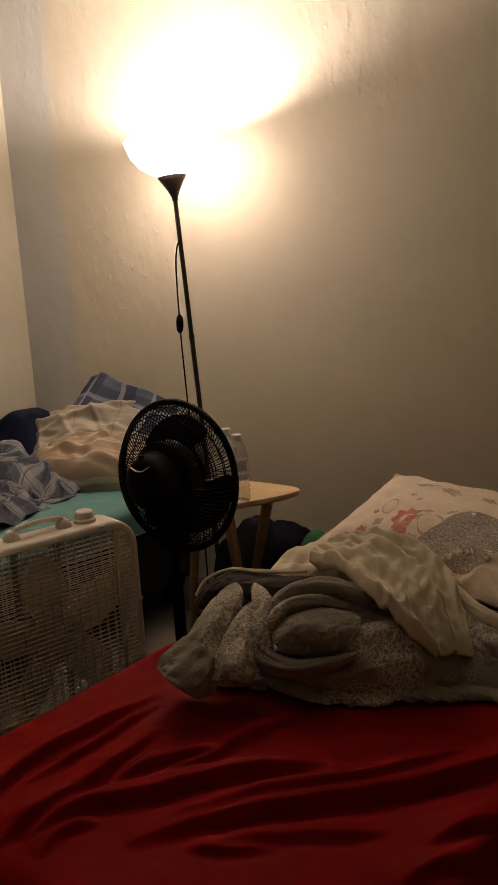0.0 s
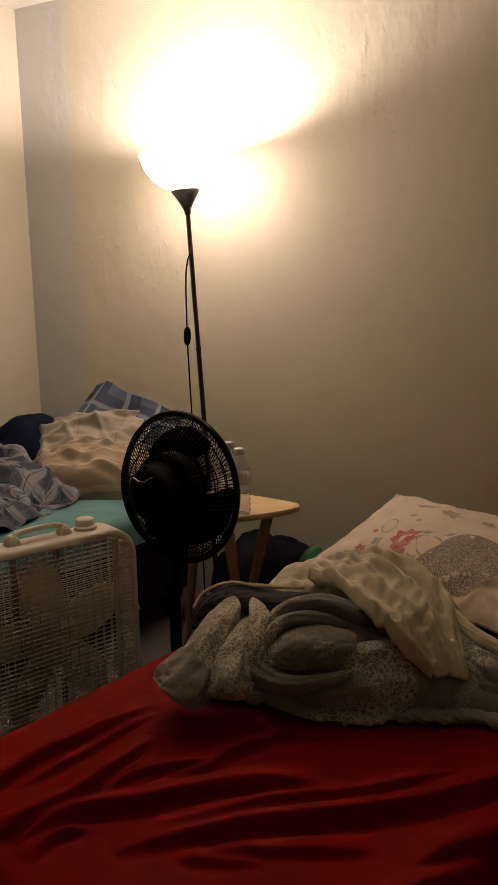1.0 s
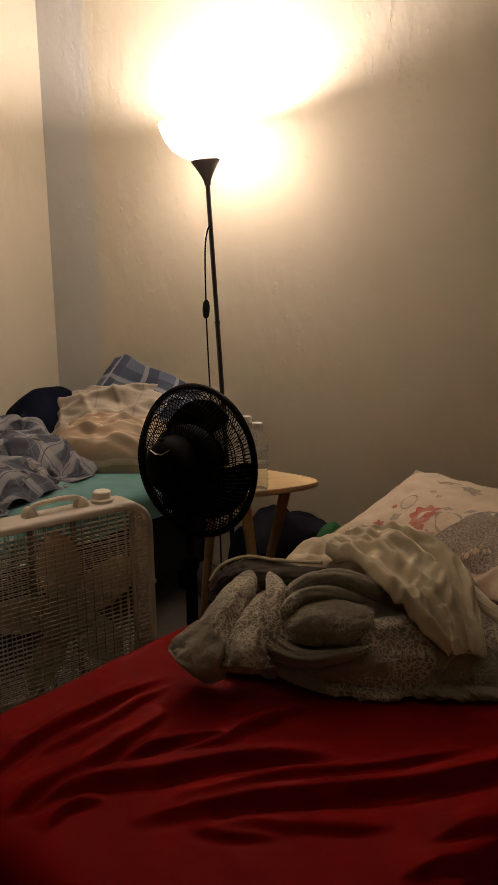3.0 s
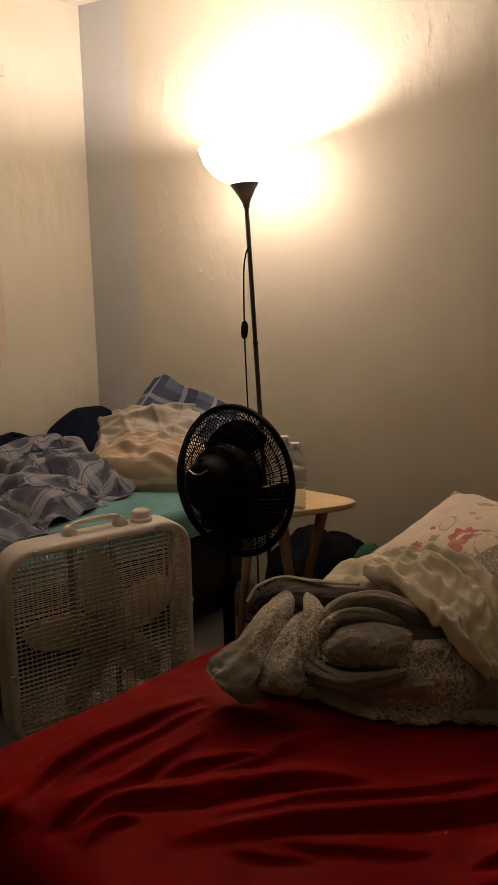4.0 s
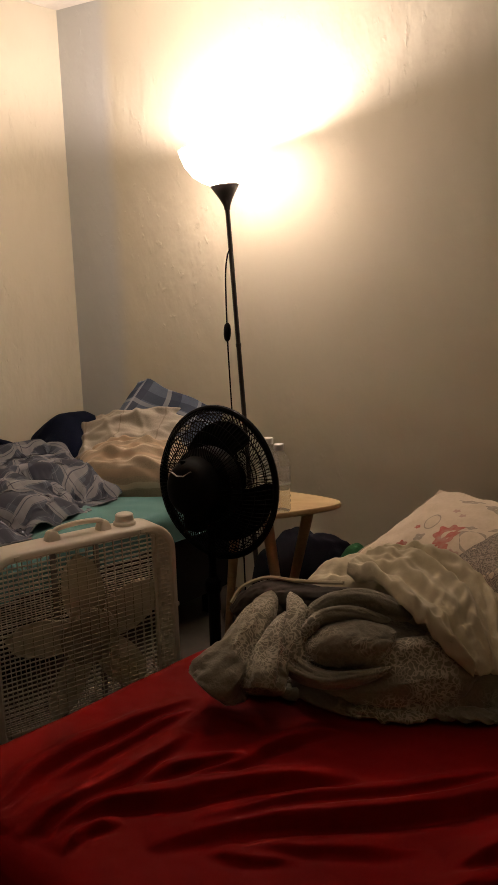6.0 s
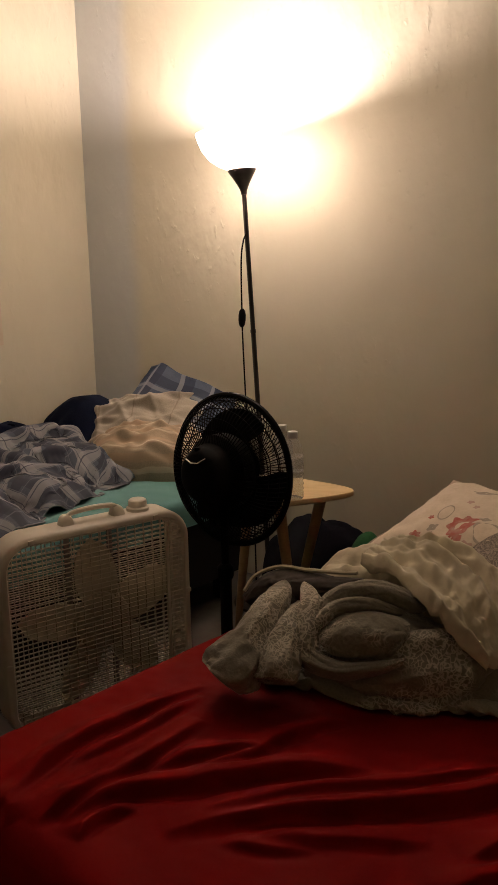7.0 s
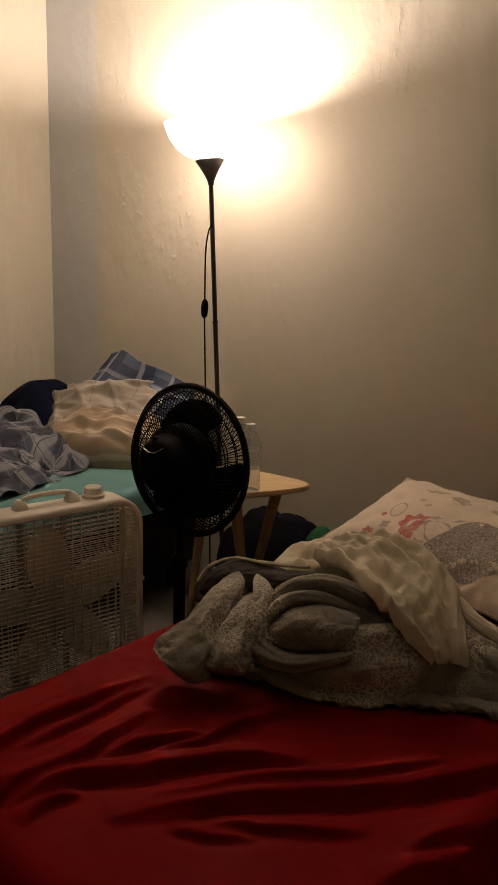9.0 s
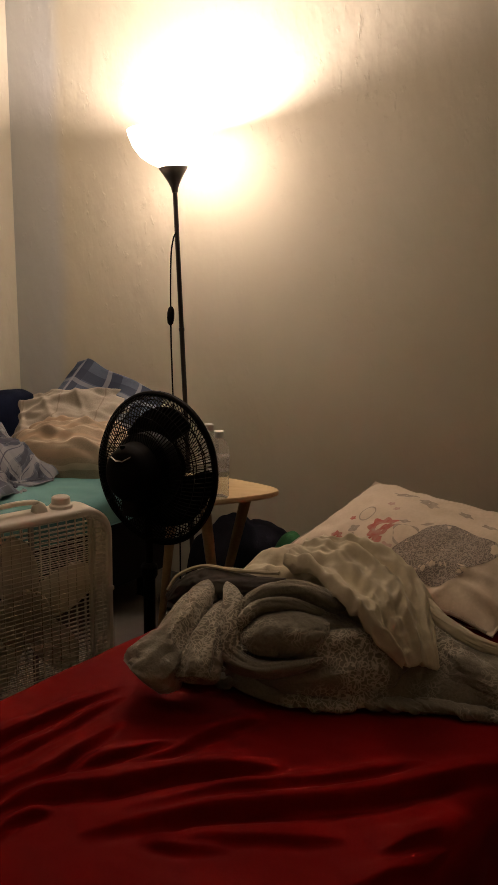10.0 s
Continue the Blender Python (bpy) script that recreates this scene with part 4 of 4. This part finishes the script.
part("switch", lathe(bmesh.new(), [(0.004, -0.032), (0.010, -0.024), (0.0125, -0.008), (0.0125, 0.01), (0.010, 0.024), (0.004, 0.032)], Matrix.Translation((-0.073, -0.047, 1.036)) @ pose(0, 0, 0, 0, 3, 0), 14), BLACK, lamp, "black inline cord switch")
bulb = bpy.data.lights.new("bulb_light", "POINT")
bulb.energy, bulb.color, bulb.shadow_soft_size = LAMP_WATTS, LAMP_COLOUR, 0.03
light = new("bulb_light", bulb)
light.parent = lamp
light.matrix_local = HEADM @ Matrix.Translation((0, 0, 0.145))

# ---- the side table and the bottles ----
TABLE_TOP = 0.52
table = thing("side_table", pose(-1.230, 2.173, 0, 0, 0, 24), "small birch side table with a rounded triangular top on splayed legs", "table")


def pick(r, k=0.0):
    out = []
    for i in range(60):
        t = 2 * math.pi * i / 60
        out.append(((r - k) * (math.cos(t) + 0.16 * math.cos(2 * t) + 0.02) * 1.0, (r - k) * 0.86 * (math.sin(t) - 0.20 * math.sin(2 * t))))
    return out


bm = bmesh.new()
loft(bm, [[(x, y, h) for x, y in pick(0.192, k)] for k, h in ((0.010, TABLE_TOP - 0.020), (0.001, TABLE_TOP - 0.015), (0.0, TABLE_TOP - 0.006), (0.003, TABLE_TOP - 0.001), (0.006, TABLE_TOP))], True, (True, True))
part("tabletop", bm, BIRCH, table, "light birch veneer top")
for x, y, ox, oy in ((0.125, 0.015, -0.11, -0.01), (0.0, -0.10, 0.06, 0.0), (-0.11, 0.05, -0.05, 0.0)):
    bm = bmesh.new()
    tube(bm, [(x + ox, y + oy, 0.0), (x, y, TABLE_TOP - 0.021)], lambda s: 0.011 + 0.008 * s, 12)
    part("leg", bm, LEG, table)


def bottle(m, label):
    b = thing("water_bottle", m, label, "bottle", "bottles on the side table")
    rings = [(0.0, 0.006), (0.020, 0.004), (0.029, 0.0), (0.0325, 0.006)]
    for k in range(5):
        z = 0.018 + k * 0.015
        rings += [(0.0325, z), (0.0305, z + 0.005), (0.0305, z + 0.008), (0.0325, z + 0.012)]
    rings += [(0.0325, 0.135), (0.031, 0.148), (0.026, 0.164), (0.018, 0.178), (0.0135, 0.184), (0.0135, 0.197)]
    part("body", lathe(bmesh.new(), rings, None, 28), PET, b, "clear ribbed plastic").visible_shadow = False
    part("lid", lathe(bmesh.new(), [(0.0, 0.186), (0.0150, 0.186), (0.0155, 0.190), (0.0155, 0.203), (0.0145, 0.205), (0.0, 0.205)], None, 24), CAP, b, "white screw cap")
    part("wrapper", lathe(bmesh.new(), [(0.0329, 0.085), (0.0331, 0.087), (0.0331, 0.128), (0.0329, 0.130)], None, 28), WRAP, b, "thin see-through wrapper").visible_shadow = False
    return b


WRAP = clear_plastic("clear_wrapper")
WRAP.node_tree.nodes["Principled BSDF"].inputs["Roughness"].default_value = 0.25
b1 = bottle(pose(-1.147, 2.094, TABLE_TOP), "clear empty plastic water bottle with a white cap on the table")
copy_thing(b1, pose(-1.226, 2.170, TABLE_TOP, 0, 0, 50))

# ---- the pedestal fan ----
FZ = 0.685
pf = thing("pedestal_fan", pose(-1.14, 1.745, 0, 0, 0, -9), "black plastic pedestal fan seen from behind, switched off", "fan")
part("base", lathe(bmesh.new(), [(0.0, 0.0), (0.15, 0.0), (0.155, 0.008), (0.14, 0.022), (0.06, 0.036), (0.03, 0.06), (0.026, 0.09), (0.0, 0.09)], Matrix.Translation((0, -0.03, 0)), 40), BLACK, pf)
bm = bmesh.new()
tube(bm, [(0, -0.03, 0.08), (0, -0.03, 0.42)], 0.016, 16)
part("pole", bm, BLACK, pf)
bm = bmesh.new()
tube(bm, [(0, -0.03, 0.40), (0, -0.03, 0.60)], 0.011, 16)
part("pole", bm, BLACK, pf)
part("collar", lathe(bmesh.new(), [(0.017, 0.39), (0.022, 0.40), (0.022, 0.425), (0.013, 0.435)], Matrix.Translation((0, -0.03, 0)), 18), BLACK, pf)
TIPM = pose(0, 0, FZ, -3, 0, 0)
YM = TIPM @ pose(0, 0, 0, 90, 0, 0)  # local z of a lathe goes to the back (-y)
part("neck", box(bmesh.new(), (-0.028, -0.105, 0.575), (0.028, -0.02, 0.665), 0.012), BLACK, pf)
part("motor_housing", lathe(bmesh.new(), [(0.0, 0.01), (0.096, 0.01), (0.100, 0.02), (0.098, 0.06), (0.080, 0.074), (0.072, 0.10), (0.066, 0.118), (0.056, 0.126), (0.030, 0.130), (0.0, 0.130)], YM, 36), BLACK, pf, "rounded black motor housing")
part("knob", lathe(bmesh.new(), [(0.005, 0.0), (0.005, 0.012), (0.007, 0.012), (0.007, 0.020), (0.0, 0.021)], TIPM @ Matrix.Translation((-0.012, -0.115, 0.052)), 14), BLACK, pf)
bm = bmesh.new()
tube(bm, [TIPM @ Vector(p) for p in ((-0.040, -0.126, 0.040), (-0.018, -0.131, 0.034), (0.006, -0.132, 0.036), (0.030, -0.129, 0.050))], 0.0022, 8)
part("trim", bm, CHROME, pf, "small shiny trim on the housing")
FR = 0.196
bm = bmesh.new()
tube(bm, [TIPM @ Vector((FR * math.cos(2 * math.pi * i / 72), -0.0, FR * math.sin(2 * math.pi * i / 72))) for i in range(72)], 0.0085, 8, 1.0, True)
part("rim", bm, BLACK, pf, "thick black cage rim")


def cage(name, sign, depth, flat_r, count, hoops, r):
    """A bowed cage: hoops in one mesh, and each radial wire a piece of it on one shared mesh."""
    def place(s, a):
        rad = flat_r + (FR - flat_r) * s
        d = depth * (1 - s**2.6) ** 0.75
        return Vector((rad * math.cos(a), sign * d, rad * math.sin(a)))
    bm = bmesh.new()
    for s in hoops:
        tube(bm, [TIPM @ place(s, 2 * math.pi * i / 60) for i in range(60)], r * 1.15, 4, 1.0, True)
    ring = part(name, bm, BLACK, pf, "black wire cage")
    bm = bmesh.new()
    tube(bm, [place(s, 0.12 * s) for s in (0, 0.25, 0.5, 0.7, 0.85, 0.95, 1.0)], r, 4)
    first = part("wire", bm, BLACK, ring)
    for i in range(count):
        wire = first if i == 0 else new("wire", first.data)
        wire.parent = ring
        wire.matrix_local = TIPM @ Matrix.Rotation(2 * math.pi * i / count, 4, "Y")


cage("rear_cage", -1, 0.075, 0.075, 96, (0.0, 0.3, 0.55, 0.75, 0.9), 0.0013)
cage("front_cage", 1, 0.065, 0.045, 96, (0.0, 0.25, 0.5, 0.72, 0.9), 0.0013)
part("badge", lathe(bmesh.new(), [(0.0, 0.070), (0.046, 0.066), (0.05, 0.060), (0.0, 0.058)], TIPM @ pose(0, 0, 0, -90, 0, 0), 30), BLACK, pf)


def fan_blade(a, r0, r1, half, pitch, m, thick=0.003, even=0.0):
    """A paddle that widens outwards, twisted about its own length."""
    bm = bmesh.new()
    rows = []
    for i in range(9):
        s = i / 8
        rad = r0 + (r1 - r0) * s
        wide = half * (0.55 + 0.75 * s - 0.25 * s**6) if not even else min(0.8, even * (0.75 + 0.5 * math.sin(math.pi * s**0.8)) / rad) * (1 - s**9) ** 0.5 + 0.02
        rows.append([(rad, wide, pitch * (1 - 0.35 * s), k / 6 * 2 - 1) for k in range(7)])
    front = []
    for off in (thick / 2, -thick / 2):
        front.append([[Vector((rad * math.cos(k * wide), (k * wide) * math.tan(pt) * rad + off + 0.010 * (1 - k * k), rad * math.sin(k * wide))) for rad, wide, pt, k in row] for row in rows])
    loops = [f + list(reversed(b)) for f, b in zip(front[0], front[1])]
    loft(bm, loops, True, (True, True))
    bmesh.ops.transform(bm, matrix=m @ Matrix.Rotation(-a, 4, "Y"), verts=bm.verts)
    return bm


for k in (103, 218, 312):
    part("blade", fan_blade(radians(k), 0.03, 0.160, 0.84, 0.12, TIPM @ Matrix.Translation((0, 0.028, 0))), BLACK, pf)
part("hub", lathe(bmesh.new(), [(0.0, 0.055), (0.03, 0.052), (0.036, 0.04), (0.036, 0.0), (0.0, 0.0)], TIPM @ pose(0, 0, 0, -90, 0, 0), 24), BLACK, pf)

# ---- the box fan ----
BF = thing("box_fan", pose(-1.407, 1.523, 0.0, 0, 0, 67.0), "old off-white plastic box fan with a dusty grille, switched off", "fan")
FW, FH, FD, Z0 = 0.540, 0.545, 0.098, 0.012


def fan_loop(inset, y, r=0.085):
    return [(x, y, Z0 + inset + z) for x, z in round_rect(FW - 2 * inset, FH - 2 * inset, max(0.01, r - inset), 8)]


bm = bmesh.new()
loft(bm, [fan_loop(0.030, FD - 0.012), fan_loop(0.026, FD), fan_loop(0.008, FD), fan_loop(0.0, FD - 0.008), fan_loop(0.0, FD * 0.5), fan_loop(0.0, 0.009), fan_loop(0.003, 0.003), fan_loop(0.009, 0.0), fan_loop(0.017, 0.0), fan_loop(0.021, 0.004), fan_loop(0.0225, 0.012), fan_loop(0.012, 0.018), fan_loop(0.012, FD - 0.02), fan_loop(0.030, FD - 0.012)])
part("housing", bm, FAN_WHITE, BF, "rounded off-white plastic housing")


def half_width(z, inset):
    """Half the width of the opening at height z, with its rounded corners."""
    w, h, r = FW / 2 - inset, FH - 2 * inset, 0.085 - inset
    zz = z - Z0 - inset
    d = max(0.0, r - zz, zz - (h - r))
    return w - r + math.sqrt(max(0.0, r * r - d * d)) if d < r else 0.0


def grille(y, step, thick, deep, verticals):
    bm = bmesh.new()
    z = Z0 + 0.034
    while z < Z0 + FH - 0.03:
        w = half_width(z, 0.020)
        if w > 0.02:
            box(bm, (-w, y, z - thick / 2), (w, y + deep, z + thick / 2))
        z += step
    for x in verticals:
        a, b = Z0 + 0.022, Z0 + FH - 0.022
        if abs(x) > FW / 2 - 0.085:
            k = 0.085 - 0.02 - math.sqrt(max(0, (0.065) ** 2 - (abs(x) - (FW / 2 - 0.085)) ** 2))
            a, b = a + k, b - k
        box(bm, (x - thick * 0.45, y + 0.001, a), (x + thick * 0.45, y + deep + 0.001, b))
    return bm


part("front_grille", grille(0.006, 0.0128, 0.0020, 0.0035, [-0.235 + 0.0262 * k for k in range(19)]), FAN_WHITE, BF, "off-white moulded grille of thin bars", smooth=False)
part("rear_grille", grille(FD - 0.014, 0.0128, 0.0024, 0.0035, [-0.222 + 0.0262 * k for k in range(18)]), FAN_WHITE, BF, "off-white moulded grille of thin bars", smooth=False)
part("divider", box(bmesh.new(), (0.196, 0.0035, Z0 + 0.026), (0.206, 0.013, Z0 + FH - 0.03), 0.002), FAN_WHITE, BF)
HUBM = Matrix.Translation((0.012, 0.038, Z0 + 0.262))
part("hub", lathe(bmesh.new(), [(0.0, 0.02), (0.064, 0.018), (0.078, 0.010), (0.082, -0.012), (0.0, -0.012)], HUBM @ pose(0, 0, 0, 90, 0, 0), 32), BLADE, BF, "round dusty hub")
for k in range(5):
    part("blade", fan_blade(radians(96 + 72 * k), 0.055, 0.236, 0.38, 0.30, HUBM, 0.0025, 0.043), BLADE, BF, "dusty beige blade")
part("motor", lathe(bmesh.new(), [(0.0, 0.046), (0.05, 0.044), (0.058, 0.03), (0.058, 0.014), (0.0, 0.014)], HUBM @ pose(0, 0, 0, -90, 0, 0), 28), GREY, BF)
for x in (-0.062, 0.062):
    part("strut", box(bmesh.new(), (x - 0.008, FD - 0.022, Z0 + 0.03), (x + 0.008, FD - 0.016, Z0 + FH - 0.03), 0.002), GREY, BF)
for x in (-0.17, 0.17):
    part("foot", box(bmesh.new(), (x - 0.03, -0.012, 0), (x + 0.03, FD + 0.012, Z0 + 0.004), 0.003), FAN_WHITE, BF)
TZ = Z0 + FH
bm = bmesh.new()
for x in (-0.068, 0.078):
    loft(bm, [[(x + sx * w, 0.057 + sy * d, TZ + h) for sx, sy in ((1, 0.5), (0.8, 0.9), (0.4, 1), (-0.4, 1), (-0.8, 0.9), (-1, 0.5), (-1, -0.5), (-0.8, -0.9), (-0.4, -1), (0.4, -1), (0.8, -0.9), (1, -0.5))] for w, d, h in ((0.021, 0.020, -0.004), (0.018, 0.018, 0.010), (0.013, 0.015, 0.020), (0.007, 0.010, 0.025))], True, (True, True))
tube(bm, curve_points([(-0.068, 0.057, TZ + 0.014), (-0.052, 0.057, TZ + 0.026), (0.005, 0.057, TZ + 0.031), (0.062, 0.057, TZ + 0.027), (0.078, 0.057, TZ + 0.014)], 20), 0.0062, 10, 1.8)
part("handle", bm, FAN_WHITE, BF, "moulded carrying handle")
bm = bmesh.new()
lathe(bm, [(0.031, -0.004), (0.031, 0.008), (0.026, 0.012), (0.0245, 0.028), (0.021, 0.031), (0.0, 0.0315)], Matrix.Translation((0.142, 0.057, TZ)), 28)
part("knob", bm, FAN_WHITE, BF, "round speed knob")
for x, z in ((-0.185, FH - 0.012), (0.165, FH - 0.012), (0.262, 0.3), (-0.262, 0.22)):
    part("clip", box(bmesh.new(), (x - 0.007, -0.003, Z0 + z - 0.006), (x + 0.007, 0.004, Z0 + z + 0.006), 0.002), FAN_WHITE, BF)


# ---- bedding and clothes on the single bed ----
def hump(cx, cy, a, b, turn, top, power=0.5, rough=0.02, s=9, z0=0.43):
    c, w = math.cos(radians(turn)), math.sin(radians(turn))

    def f(x, y):
        dx, dy = x - cx, y - cy
        u, v = (dx * c + dy * w) / a, (-dx * w + dy * c) / b
        q = (u * u + v * v) * (1 + 0.35 * wob(x, y, cx * 3, 6))
        if q >= 1:
            return -1.0
        return z0 + (top - z0) * (1 - q) ** power + rough * wob(x, y, cy, s) * (1 - q) ** 0.3 + rough * 0.5 * wob(x, y, cx, s * 2.6)
    return f


def heap(*fs, rolls=()):
    def f(x, y):
        h = max(g(x, y) for g in fs)
        for line, r in rolls:
            h = max(h, rolled(x, y, line, r))
        return h
    return f


def crumpled(name, m, label, category, top, corners, n, excess, material, thick, size, rough=0.02, low=TTOP, stiff=0.12, steps=110, seed=0.0):
    """A cloth laid in a heap over a shape and left to crease. corners: its plan, anticlockwise."""
    t = thing(name, m, label, category)
    xs, ys = [c[0] for c in corners], [c[1] for c in corners]
    area = (min(xs) - 0.1, min(ys) - 0.1, 0.008)
    g = heights(top, area[0], max(xs) + 0.1, area[1], max(ys) + 0.1, 0.008, low + 0.003)
    a, b, c, d = (np.array(k) for k in corners)
    p = np.zeros((n[1], n[0], 3))
    for j in range(n[1]):
        for i in range(n[0]):
            u, v = i / (n[0] - 1), j / (n[1] - 1)
            x, y = (a * (1 - u) + b * u) * (1 - v) + (d * (1 - u) + c * u) * v
            x, y = x + 0.03 * wob(u * 6, v * 6, seed), y + 0.03 * wob(u * 6, v * 6, seed + 4)
            e = min(1.0, 10 * min(u, v, 1 - u, 1 - v))
            p[j, i] = (x, y, look_up(g, *area, x, y) + 0.012 + e * (rough * wob(x, y, seed + 1, 16) + rough * wob(x, y, seed + 2, 7) + rough))
    p = settle(p, excess, g, area, steps, stiff, None, 0.005)
    cloth("cloth", p, material, t, "", thick, size)
    return t


crumpled("plaid_blanket", Matrix(), "rumpled blue and grey plaid flannel blanket on the teal bed", "blanket",
    heap(hump(-2.20, 2.12, 0.30, 0.24, 30, 0.60, 0.5, 0.02, 8), hump(-2.08, 1.84, 0.30, 0.18, 10, 0.57, 0.5, 0.02, 8), hump(-2.35, 1.6, 0.3, 0.25, 0, 0.58, 0.5, 0.02), hump(-2.02, 1.52, 0.26, 0.20, 15, 0.56, 0.5, 0.02),
        rolls=[(dense([(-2.33, 2.29, 0.595), (-2.21, 2.26, 0.622), (-2.10, 2.18, 0.575), (-1.99, 2.18, 0.535), (-1.90, 2.20, 0.50)]), 0.045), (dense([(-2.3, 2.06, 0.60), (-2.12, 2.03, 0.585), (-1.95, 1.99, 0.52)]), 0.045), (dense([(-2.28, 1.90, 0.595), (-2.07, 1.90, 0.59), (-1.91, 1.84, 0.53), (-1.82, 1.76, 0.49)]), 0.045), (dense([(-2.02, 2.16, 0.55), (-2.06, 2.04, 0.60), (-2.12, 1.94, 0.60)]), 0.03), (dense([(-2.25, 2.2, 0.64), (-2.28, 2.05, 0.64), (-2.26, 1.9, 0.62)]), 0.035), (dense([(-1.98, 1.95, 0.56), (-2.02, 1.84, 0.58), (-2.10, 1.72, 0.58)]), 0.03), (dense([(-2.2, 1.8, 0.60), (-2.15, 1.7, 0.60), (-1.95, 1.66, 0.54)]), 0.035)]),
    [(-2.46, 1.12), (-1.78, 1.44), (-1.88, 2.24), (-2.40, 2.38)], (120, 130), 1.20, PLAID, 0.006, (1.25, 1.35), 0.04, stiff=0.06, steps=75, seed=2.0)
crumpled("navy_blanket", Matrix(), "dark navy fleece blanket bunched against the wall", "blanket",
    heap(hump(-2.30, 2.45, 0.25, 0.19, 25, 0.70, 0.5, 0.02), hump(-2.44, 2.10, 0.13, 0.30, -9, 0.63, 0.5, 0.02)),
    [(-2.52, 1.72), (-2.36, 1.80), (-2.02, 2.60), (-2.40, 2.62)], (50, 80), 1.12, NAVY, 0.012, (0.5, 0.9), 0.02, stiff=0.3, steps=70, seed=6.0)


def cushion(name, m, w, d, h, material, label, seed):
    t = thing(name, m, label, "pillow", "pillows on the single bed")
    creases = [([(w * (random.random() - 0.5), d * (random.random() - 0.5)) for _ in range(2)], 0.010 + 0.010 * random.random()) for _ in range(15)]

    def side(sign):
        def f(u, v):
            a, b = 2 * u - 1, 2 * v - 1
            k = max(0.0, 1 - abs(a) ** 2.8) ** 0.55 * max(0.0, 1 - abs(b) ** 2.4) ** 0.6
            x, y = a * w / 2 * (1 - 0.07 * (1 - b * b) * abs(a) ** 3), b * d / 2 * (1 - 0.07 * (1 - a * a) * abs(b) ** 3)
            x, y = x + 0.012 * wob(u * 7, v * 7, seed + 9), y + 0.012 * wob(u * 7, v * 7, seed + 8)
            r = 0.022 * wob(x, y * 1.6, seed, 9) + 0.012 * wob(x * 0.6 + y, y * 2, seed + 2, 20)
            r += sum(0.010 * ridge(x, y, line, wide)[0] for line, wide in creases)
            return (x, y, (h * k + r * min(1, 3 * k)) if sign > 0 else -0.02 * min(1, 4 * k))
        return f
    sheet("case_top", side(1), 100, 80, material, t, "", 0, (w, d))
    sheet("case_back", side(-1), 20, 20, material, t, "", 0, (w, d))
    return t


cushion("pillow", pose(-1.895, 2.35, TTOP + 0.035, 14, 0, 18), 0.52, 0.30, 0.13, PEACH_CASE, "peach pillow in a creased striped case on the teal sheet", 3.1)
cushion("pillow", pose(-1.96, 2.50, TTOP + 0.10, 38, 0, 16), 0.62, 0.36, 0.13, CREAM_CASE, "cream creased pillow propped on a peach one", 5.7)
# the plaid shirt thrown over the head of the bed, against the wall
shirt = thing("plaid_shirt", Matrix(), "blue and white plaid shirt hanging over bedding in the corner", "shirt")


def shirt_cloth(u, v):
    top = 0.850 - 0.125 * u - 0.03 * max(0, 0.12 - u) / 0.12
    x = -2.075 + 0.42 * u - 0.16 * v * (1 - u) + 0.01 * wob(u * 3, v * 3, 2)
    z = top - v * (top - 0.56)
    y = 2.60 - 0.02 * u - 0.16 * v**1.3 + 0.02 * wob(u * 4, v * 1.4, 3) + 0.010 * math.sin(12 * u + 3 * v)
    return (x, min(y, W - 0.02), z)


sheet("cloth", shirt_cloth, 60, 44, SHIRT, shirt, "", 0.012, (0.42, 0.34))

# ---- under the table and between the beds ----
bag = thing("clothes_pile", Matrix(), "dark navy clothes in a heap on the floor under the table", "clothes")
cloth_field("cloth", heap(hump(-1.24, 2.47, 0.24, 0.15, 0, 0.34, 0.35, 0.05, 9, 0.0), hump(-1.04, 2.45, 0.20, 0.16, -20, 0.24, 0.4, 0.05, 9, 0.0)), -1.6, -0.7, 2.2, 2.66, 0.012, 0.001, BLACKCLOTH, bag, "")
plush = thing("green_cloth", Matrix(), "green fleece cloth bunched between bed and wall", "cloth")
cloth_field("cloth", heap(hump(-0.955, 2.22, 0.10, 0.10, 0, 0.405, 0.5, 0.012, 12, 0.0), hump(-1.02, 2.05, 0.08, 0.08, 0, 0.33, 0.5, 0.012, 12, 0.0)), -1.15, -0.8, 1.9, 2.4, 0.01, 0.001, GREEN, plush, "")

tag = thing("tissue", pose(-2.065, 2.27, 0.56, 60, 10, 30), "small white crumpled tissue between the pillows", "tissue")
sheet("paper", lambda u, v: (0.045 * (u - 0.5) * (1 - 0.5 * v), 0.08 * (v - 0.5), 0.010 * wob(u * 3, v * 3, 5) + 0.01 * math.sin(5 * v)), 14, 18, CAP, tag, "", 0.002, (0.05, 0.08))
rag = thing("dark_cloth", Matrix(), "small dark patterned cloth tucked beside the pillows", "cloth")
cloth_field("cloth", heap(hump(-2.07, 2.26, 0.12, 0.08, 40, 0.575, 0.5, 0.025, 14)), -2.25, -1.9, 2.1, 2.42, 0.008, TTOP, lace("dark_print", (0.035, 0.035, 0.035), (0.16, 0.14, 0.12), 60, 0.2), rag, "")
